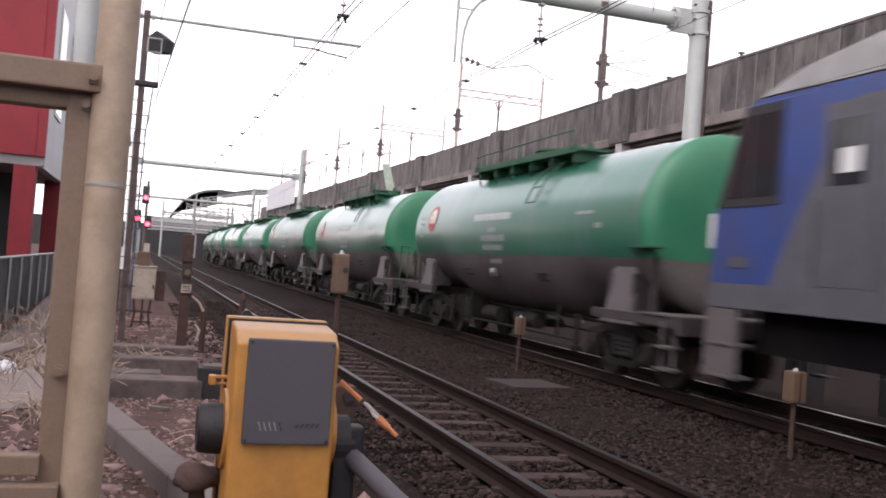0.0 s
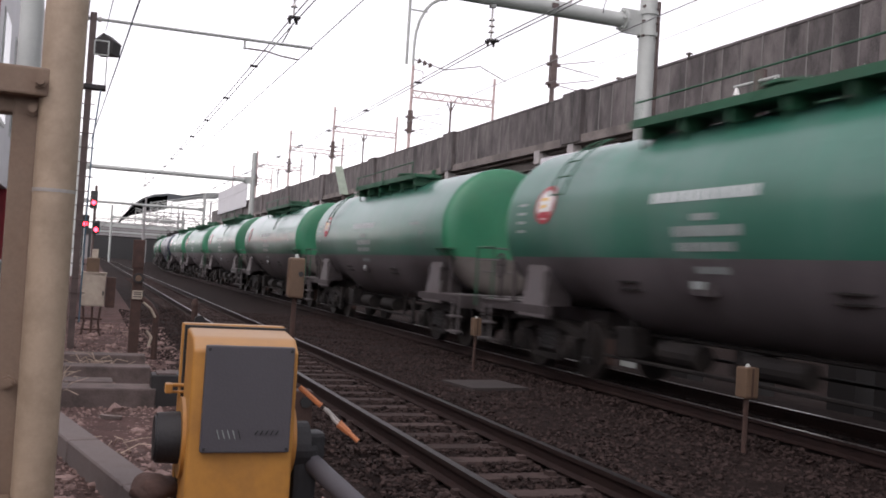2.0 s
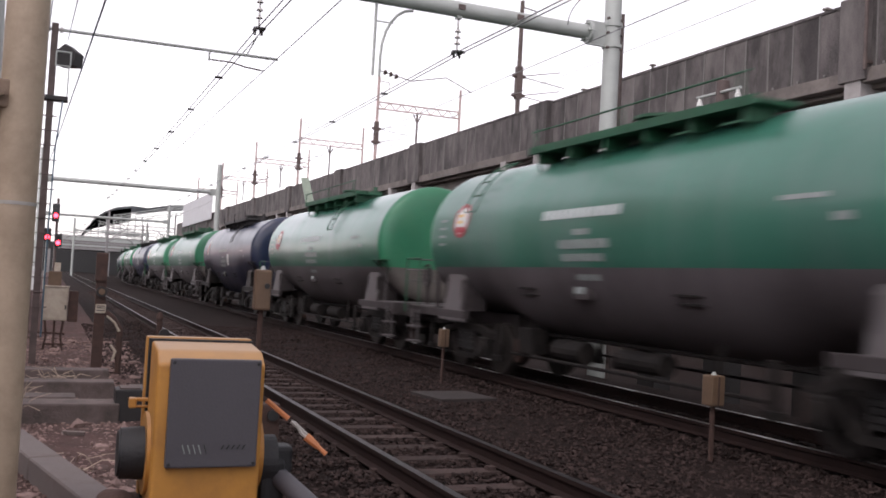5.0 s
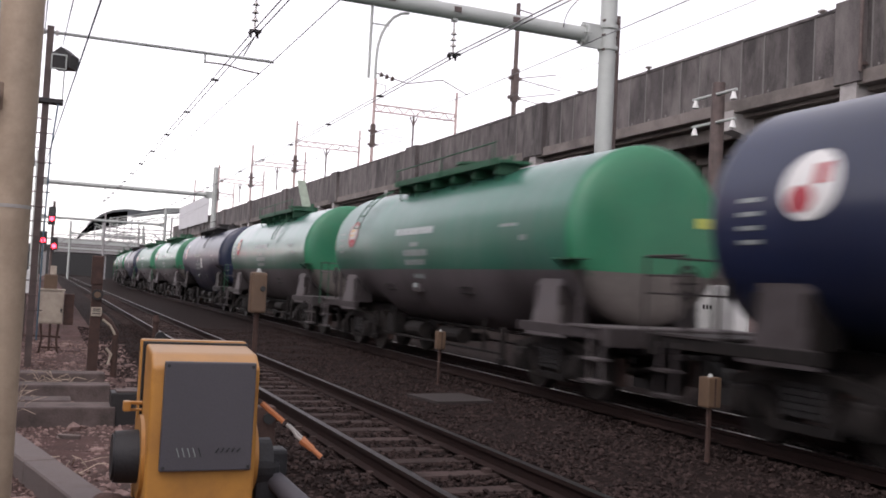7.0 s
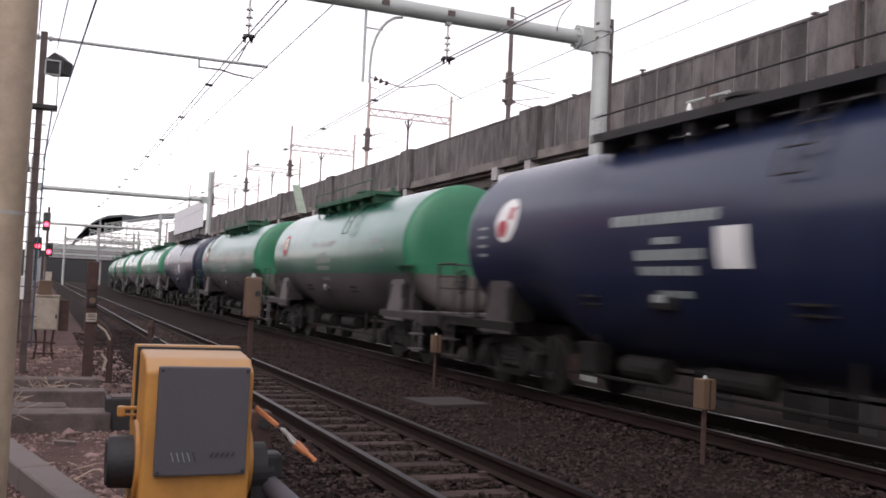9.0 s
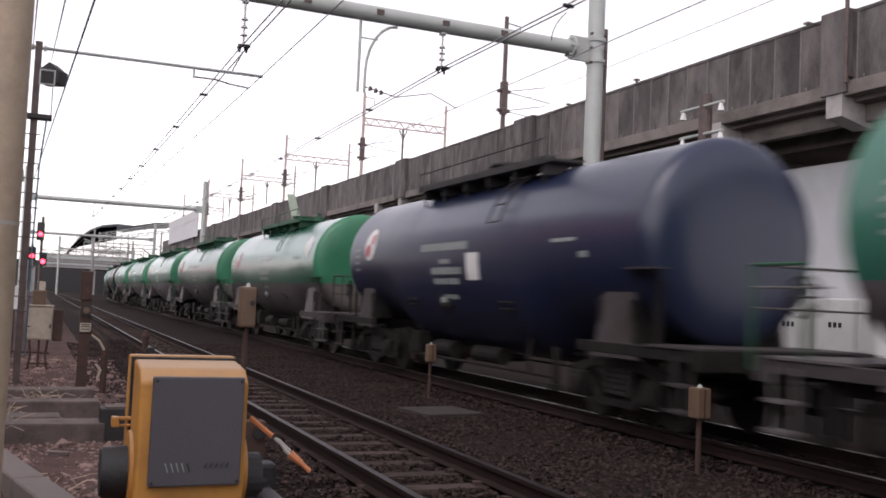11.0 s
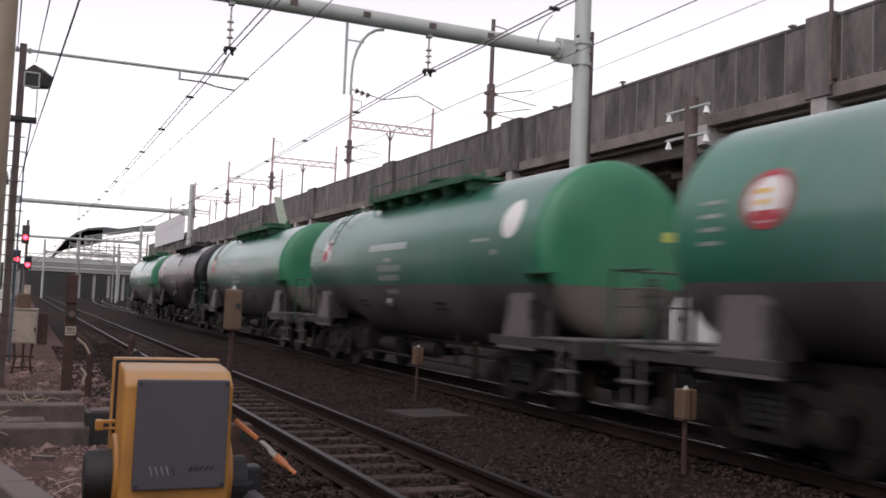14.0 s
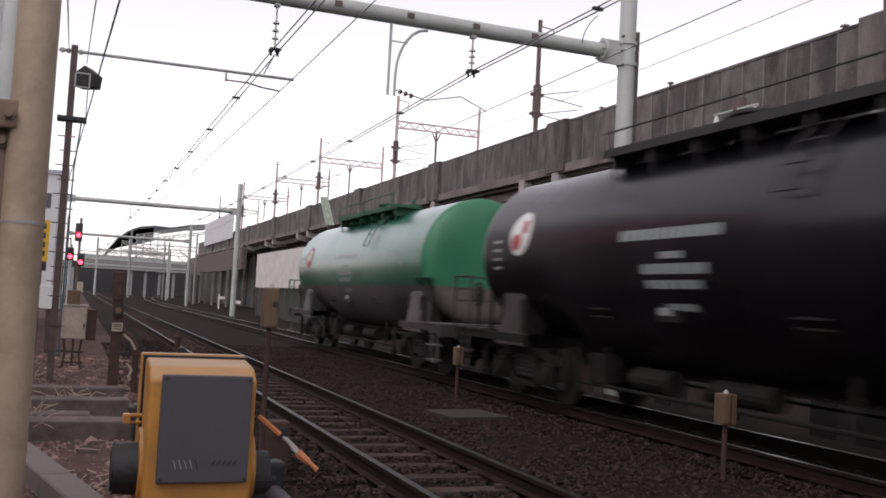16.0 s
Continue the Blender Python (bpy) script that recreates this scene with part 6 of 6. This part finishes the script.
def far_station():
    s = thing("station_building", "distant pale station bridging the tracks under a low arched roof", "station", at=pose(0, 225, 0))
    # concourse bridge: pale bands one above the other
    for z0, z1, m in ((5.2, 5.75, "station"), (5.9, 6.35, "galv"), (6.5, 7.0, "station"), (7.15, 7.9, "galv")):
        bm = B()
        box(bm, 1.0, 46, 0, 14, z0, z1, 0.02)
        part("concourse_band", bm, M[m], s)
    bm = B()
    box(bm, 1.2, 46, 0.3, 13.8, 5.2, 7.9)
    part("concourse_core", bm, M["station_brown"], s)
    # arched roof on ribs, with a dark glazed slope and pale sloping trusses
    poly = [(5.2, 8.3), (6.4, 10.4), (8.0, 12.3), (10.3, 14.2), (12.8, 15.3), (16, 15.8), (19.5, 15.6), (24, 16.6), (30, 17.2)]
    a = [(x, z) for x, z in poly]
    bm = B()
    lo = [bm.verts.new((x, 1, z)) for x, z in a]
    hi = [bm.verts.new((x, 30, z)) for x, z in a]
    for k in range(len(a) - 1):
        bm.faces.new((lo[k], hi[k], hi[k + 1], lo[k + 1]))
    bmesh.ops.solidify(bm, geom=bm.faces[:], thickness=0.35)
    part("arched_roof", bm, M["station_roof"], s)
    bm = B()
    lo = [bm.verts.new((x, 4, z - 0.4)) for x, z in a[:6]] + [bm.verts.new((16, 4, 12.3)), bm.verts.new((8.2, 4, 10.2))]
    bm.faces.new(lo)
    bmesh.ops.solidify(bm, geom=bm.faces[:], thickness=0.1)
    part("gable_glazing", bm, M["glass"], s, "dark glazed slope")
    for k in range(9):
        x = 6.0 + 1.55 * k
        bm = B()
        rod(bm, (x, 0.9, 7.9), (x, 0.9, min(8.6 + 1.25 * k, 13.6)), 0.12, seg=6)
        part("gable_mullion", bm, M["galv"], s)
    for x0, z0, x1, z1 in ((12.0, 12.7, 27.5, 16.2), (12.0, 11.6, 27.5, 14.6), (8.5, 9.4, 18.5, 8.5), (9.0, 11.3, 18.0, 9.0)):
        bm = B()
        truss(bm, (x0, 0.6, z0), (x1, 0.6, z1), 0.55, 14, 0.09)
        part("roof_truss", bm, M["galv"], s)
    for k in range(13):
        x = -0.8 + 3.1 * k
        if abs(x - T1) < 2.2 or abs(x - 8.0) < 1.6:
            continue
        bm = B()
        box(bm, x - 0.28, x + 0.28, 1, 1.6, -0.6, 5.2)
        part("column", bm, M["station"], s)
    # black sheet standing in for the shade in the opening under the concourse
    bm = B()
    box(bm, -30, 70, 60, 61, -1, 8)
    part("back_wall", bm, M["ink"], s)
    # lattice portals of the yard in front of the station
    for y, xl, xr, z in ((150.0, 7.4, 17.0, 7.9), (182.0, 0.2, 15.0, 7.4), (196.0, 9.5, 21.0, 8.6)):
        g = thing("yard_portal", "pale lattice catenary portal in front of the station", "catenary portal", "yard portals", at=pose(0, y, 0))
        for x in (xl, xr):
            bm = B()
            rod(bm, (x, 0, -0.6), (x, 0, z + 2.2), 0.17, 0.13, 10)
            part("mast", bm, M["station"], g)
        bm = B()
        truss(bm, (xl, 0, z - 0.5), (xr, 0, z - 0.5), 0.6, 10, 0.07)
        part("truss_beam", bm, M["station"], g)
        for x, d in ((xl, 1), (xr, -1)):
            bm = B()
            rod(bm, (x, 0, z - 2.4), (x + d * 2.6, 0, z - 0.5), 0.08, seg=6)
            part("knee_brace", bm, M["station"], g)
    # abutment wall and pale posts below the far viaduct
    p = thing("abutment_wall", "stained brown concrete wall below the far viaduct", "wall")
    bm = B()
    box(bm, 19.2, 19.8, 120, 184, 4.4, 7.2, 0.03)
    part("wall_panel", bm, M["concrete"], p)
    for k in range(9):
        bm = B()
        box(bm, 18.9, 19.2, 122 + 7.4 * k, 122.5 + 7.4 * k, -0.8, 4.4)
        part("pillar", bm, M["deck"], p)
    # black sheet put in for the shade beneath the far viaduct
    bm = B()
    box(bm, 24.0, 24.4, 100, 200, -0.8, 7.4)
    part("rear_wall", bm, M["ink"], p)
    w = thing("noise_wall", "white noise barrier panels on the far viaduct", "barrier")
    for k in range(3):
        bm = B()
        box(bm, VX - 0.32, VX - 0.24, 139 + 11 * k, 149.8 + 11 * k, 9.3, 13.2, 0.02)
        part("panel", bm, M["white_wall"], w)
    f = thing("site_fence", "tall pale panel fence beside the far track", "fence")
    for k in range(10):
        bm = B()
        box(bm, 15.5, 15.58, 62 + 2.6 * k, 64.56 + 2.6 * k, 2.0, 5.05, 0.01)
        part("panel", bm, M["pale_wall"], f)
    for k in range(11):
        bm = B()
        rod(bm, (15.7, 62 + 2.6 * k, -0.7), (15.7, 62 + 2.6 * k, 5.2), 0.06, seg=6)
        part("post", bm, M["steel_dark"], f)
    bm = B()
    box(bm, 15.9, 16.2, 60, 89, -0.8, 2.4)
    part("base_wall", bm, M["dark"], f)
    d = thing("white_marker", "small white trackside marker", "marker", "trackside markers", at=pose(13.0, 84, 0))
    bm = B()
    box(bm, -0.06, 0.06, -0.05, 0.05, -0.6, 1.0)
    box(bm, 0.0, 0.6, -0.05, 0.05, 0.45, 0.75)
    part("post", bm, M["white"], d)
    copy_thing(d, pose(14.5, 104, 0.2))


far_station()


def under_viaduct():
    h = thing("white_building", "white rendered building standing under the viaduct", "building")
    bm = B()
    box(bm, 23.3, 30.5, 5.0, 25.4, 1.0, 6.45)
    part("wall", bm, M["white_wall"], h)
    # added dark foot, so no bright strip of wall shows below the wagons
    bm = B()
    box(bm, 23.28, 30.5, 4.98, 25.42, -0.8, 0.998)
    part("plinth", bm, M["dark"], h, "added dark foot of the wall")
    for y in (6.5, 10, 13.5, 17):
        bm = B()
        box(bm, 23.24, 23.32, y, y + 1.8, 2.4, 3.9)
        wf = part("window", bm, M["galv"], h)
        bm = B()
        box(bm, 23.22, 23.245, y + 0.1, y + 1.7, 2.5, 3.8)
        part("pane", bm, M["window"], wf)
    t = thing("tan_building", "tan building with upright window strips beyond the viaduct", "building")
    bm = B()
    box(bm, 46, 60, 20, 50, -0.6, 16)
    part("wall", bm, M["pale_wall"], t)
    for k in range(5):
        bm = B()
        box(bm, 45.92, 46.02, 22 + 5 * k, 24 + 5 * k, 9, 14)
        part("window", bm, M["sign"], t)
    c = thing("white_equipment_box", "white steel equipment box beside the far track", "cabinet", at=pose(11.7, 14.5, -0.2))
    bm = B()
    box(bm, -0.3, 0.3, -0.45, 0.45, 1.05, 1.95, 0.02)
    part("body", bm, M["white"], c)
    bm = B()
    box(bm, -0.2, 0.2, -0.3, 0.3, -0.7, 1.05)
    part("stand", bm, M["dark"], c)
    bm = B()
    for k in range(3):
        box(bm, -0.306, -0.3, -0.12 + 0.1 * k, -0.06 + 0.1 * k, 1.5, 1.58)
    part("mark", bm, M["ink"], c)
    tagged(c, group="trackside boxes")
    for dy, dx, dz in ((-2.3, 0.05, -0.02), (-3.35, 0.0, 0.0), (2.15, 0.0, 0.03)):
        copy_thing(c, pose(11.7 + dx, 14.5 + dy, -0.2 + dz))
    p = thing("service_pole", "dark concrete service pole with insulator arms", "pole", at=pose(15, 19.0, 0))
    bm = B()
    rod(bm, (0, 0, -0.8), (0, 0, 6.85), 0.19, 0.16, 14)
    part("shaft", bm, M["steel_dark"], p)
    for z in (5.85, 6.55):
        bm = B()
        rod(bm, (-0.1, -0.8, z), (-0.1, 0.85, z), 0.04, seg=8)
        part("arm", bm, M["galv"], p)
        for y in (-0.7, 0.75):
            bm = B()
            rod(bm, (-0.1, y, z), (-0.1, y, z - 0.22), 0.03, 0.09, 10)
            part("insulator", bm, M["white"], p)


under_viaduct()


def leaning_sheet():
    e = thing("leaning_sheet", "pale green bent sheet on a thin post beyond the train", "sheet", at=pose(13.0, 52, 0))
    bm = B()
    prism(bm, [(-0.5, 7.05), (-0.05, 7.05), (0.4, 5.5), (-0.1, 5.5)], -0.04, 0.04)
    bmesh.ops.rotate(bm, verts=bm.verts, matrix=Matrix.Rotation(radians(-90), 3, "Z"))
    part("sheet", bm, M["pale_green"], e)
    bm = B()
    rod(bm, (0.12, 0.12, -0.9), (0.12, 0.12, 6.2), 0.07, seg=8)
    part("post", bm, M["steel_dark"], e)


leaning_sheet()


def pale_awning():
    e = thing("pale_awning", "pale sheet-metal awning on posts in front of the viaduct", "awning")
    bm = B()
    box(bm, 19.4, 19.6, 33.0, 40.0, 6.1, 7.05, 0.02)
    part("fascia", bm, M["white_wall"], e)
    for y in (33.4, 39.6):
        bm = B()
        rod(bm, (19.55, y, -0.8), (19.55, y, 6.15), 0.08, seg=8)
        part("post", bm, M["steel_dark"], e)


pale_awning()


def unseen_blocks():
    """Unseen plain walls added on the street side, beside and behind the camera, to block low sky light."""
    for x0, x1, y0, y1, h in ((-12, -6.6, -40, -14, 5.5), (-12, -6.4, -13.9, 6, 4.6), (-12, -6.8, 6.1, 28, 5.4), (-30, 4, -62, -55, 7.5), (4.1, 40, -66, -56, 8.5)):
        e = thing("street_building", "unseen plain grey block added to hold back low sky light", "building", "street buildings")
        bm = B()
        box(bm, x0, x1, y0, y1, -0.6, h)
        part("wall", bm, M["station"], e)
        bm = B()
        box(bm, x0 - 0.2, x1 + 0.2, y0 - 0.05, y1 + 0.04, h, h + 0.3)
        part("roof", bm, M["deck"], e)


unseen_blocks()


# ---- rubble, ballast and dry weeds ----
ICO = [(0, 0, -1), (0.72, -0.53, -0.45), (-0.28, -0.85, -0.45), (-0.89, 0, -0.45), (-0.28, 0.85, -0.45), (0.72, 0.53, -0.45),
       (0.28, -0.85, 0.45), (-0.72, -0.53, 0.45), (-0.72, 0.53, 0.45), (0.28, 0.85, 0.45), (0.89, 0, 0.45), (0, 0, 1)]
ICO_F = [(0, 1, 2), (1, 0, 5), (0, 2, 3), (0, 3, 4), (0, 4, 5), (1, 5, 10), (2, 1, 6), (3, 2, 7), (4, 3, 8), (5, 4, 9),
         (1, 10, 6), (2, 6, 7), (3, 7, 8), (4, 8, 9), (5, 9, 10), (6, 10, 11), (7, 6, 11), (8, 7, 11), (9, 8, 11), (10, 9, 11)]


def stones(name, spots, sizes, material, label, seed):
    rg = np.random.default_rng(seed)
    n = len(spots)
    base = np.array(ICO)
    v = base[None] * (1 + rg.uniform(-0.35, 0.35, (n, 12, 1)))
    v = v * (sizes[:, None, None] * rg.uniform(0.6, 1.25, (n, 1, 3)))
    a = rg.uniform(0, 2 * np.pi, n)
    c, s = np.cos(a)[:, None], np.sin(a)[:, None]
    x, y = v[..., 0] * c - v[..., 1] * s, v[..., 0] * s + v[..., 1] * c
    v = np.stack([x, y, v[..., 2] * 0.75], -1) + spots[:, None, :]
    f = (np.array(ICO_F)[None] + 12 * np.arange(n)[:, None, None]).reshape(-1, 3)
    me = bpy.data.meshes.new(name)
    me.from_pydata(v.reshape(-1, 3).tolist(), [], f.tolist())
    me.materials.append(material)
    return tagged(new(name, me), label, "stones", kind="stuff")


def scatter():
    rg = np.random.default_rng(5)

    def area(n, x0, x1, y0, y1, power=1.6):
        x = rg.uniform(x0, x1, n)
        y = y0 + (y1 - y0) * rg.uniform(0, 1, n) ** power
        return x, y

    x, y = area(60000, 0.9, 9.3, 4.2, 30)
    keep = np.ones(len(x), bool)
    for c in (T1, T2):
        for s in (-1, 1):
            keep &= abs(x - c - s * (GAUGE / 2 + 0.0325)) > 0.085
        on = (abs(x - c) < 1.0) & (abs((y - 1.0 + 0.3) % 0.6 - 0.3) < 0.11)
        keep &= ~on | (abs(x - c) > 0.72) & (rg.uniform(0, 1, len(x)) < 0.75)
    x, y = x[keep], y[keep]
    z = np.array([ground_z(a, b) for a, b in zip(x, y)])
    between = (abs(x - T1) < 1.15) | (abs(x - T2) < 1.15)
    shoulder = (abs(x - T1) > 0.72) & (abs(x - T1) < 1.2)
    z = z + np.where(between, 0.022, 0.0) + np.where(shoulder, 0.035, 0.0) + rg.uniform(-0.01, 0.015, len(x))
    size = rg.uniform(0.014, 0.030, len(x))
    stones("ballast_stones", np.stack([x, y, z], -1), size, M["stone"], "loose brown crushed-stone ballast", 6)
    x, y = area(30000, -2.2, 1.6, 4.0, 24, 1.4)
    z = np.array([ground_z(a, b) for a, b in zip(x, y)]) + rg.uniform(-0.015, 0.01, len(x))
    size = np.where(rg.uniform(0, 1, len(x)) < 0.018, rg.uniform(0.045, 0.10, len(x)), rg.uniform(0.008, 0.028, len(x)))
    stones("rubble", np.stack([x, y, z], -1), size, M["stone_pale"], "pale rubble and broken stone on bare earth", 8)


scatter()


def straws():
    rnd = random.Random(3)
    verts, faces = [], []
    for cx, cy, n, spread, h in ((-1.15, 11.2, 260, 0.75, 0.5), (-1.3, 13.5, 160, 0.7, 0.6), (-0.15, 12.3, 22, 0.25, 0.2), (0.15, 8.6, 12, 0.3, 0.15), (0.0, 14.0, 60, 0.5, 0.25), (-0.75, 9.4, 60, 0.4, 0.25), (-1.6, 17, 120, 0.6, 0.7)):
        for _ in range(n):
            x, y = cx + rnd.gauss(0, spread * 0.5), cy + rnd.gauss(0, spread * 0.7)
            a, L, lift = rnd.uniform(0, 6.28), rnd.uniform(0.1, 0.45), rnd.uniform(0.0, h)
            p = Vector((x, y, -0.28 + rnd.uniform(0, 0.12)))
            mid = p + Vector((math.cos(a) * L * 0.5, math.sin(a) * L * 0.5, lift * 0.7))
            q = p + Vector((math.cos(a) * L, math.sin(a) * L, lift * rnd.uniform(0.2, 1.1)))
            w = rnd.uniform(0.0025, 0.006)
            for s0, s1 in ((p, mid), (mid, q)):
                i = len(verts)
                for c in (s0, s1):
                    verts.extend([(c.x - w, c.y, c.z), (c.x + w, c.y, c.z), (c.x, c.y + w, c.z + w * 1.5)])
                faces.extend([(i, i + 1, i + 4, i + 3), (i + 1, i + 2, i + 5, i + 4), (i + 2, i, i + 3, i + 5)])
    me = bpy.data.meshes.new("dry_weeds")
    me.from_pydata(verts, [], faces)
    me.materials.append(M["straw"])
    tagged(new("dry_weeds", me), "tangled dead grass stalks on the rubble", "weeds", kind="stuff")
    # climbing plant on the garden wall by the red building
    rnd = random.Random(9)
    verts, faces = [], []
    for _ in range(1500):
        x, y, z = rnd.uniform(-3.7, -2.6), 40.8 - rnd.uniform(0, 0.35), rnd.uniform(0.6, 3.1) * rnd.uniform(0.6, 1)
        r = rnd.uniform(0.03, 0.08)
        d = Vector((rnd.gauss(0, 1), rnd.gauss(0, 1), rnd.gauss(0, 1))).normalized() * r
        e = d.orthogonal().normalized() * r * 0.6
        i = len(verts)
        c = Vector((x, y, z))
        verts.extend([tuple(c - d), tuple(c + e), tuple(c + d), tuple(c - e)])
        faces.append((i, i + 1, i + 2, i + 3))
    me = bpy.data.meshes.new("wall_creeper")
    me.from_pydata(verts, [], faces)
    me.materials.append(M["leaf"])
    tagged(new("wall_creeper", me), "straggly pale creeper on a garden wall", "plants", kind="stuff")
    b = thing("plastic_bag", "crumpled white plastic bag lying in the dead grass", "bag", at=pose(-1.33, 11.7, -0.18))
    bm = B()
    bmesh.ops.create_icosphere(bm, subdivisions=3, radius=0.15)
    for v in bm.verts:
        v.co *= 1 + 0.5 * noise.noise(v.co * 9)
        v.co.z *= 1.2
    part("film", bm, M["plastic"], b)


straws()


def travelled(t):
    return 18.32 * t - 0.0042 * t * t


def place_on_track(y):
    """Pose on the second track at y; it turns with the far bend."""
    slope = max(0.0, y - 80.0) / 900.0
    return pose(T2 + far_bend(y), y, 0, 0, 0, -math.degrees(math.atan(slope)))


def motions():
    times = [0.5 * k for k in range(33)]
    for k, w in enumerate(wagons):
        walk(w, [(t, place_on_track(22.75 - HALF + CAR * k - travelled(t))) for t in times])
    walk(loco, [(t, place_on_track(9.62 - travelled(t))) for t in times])


lay_sleepers()
motions()
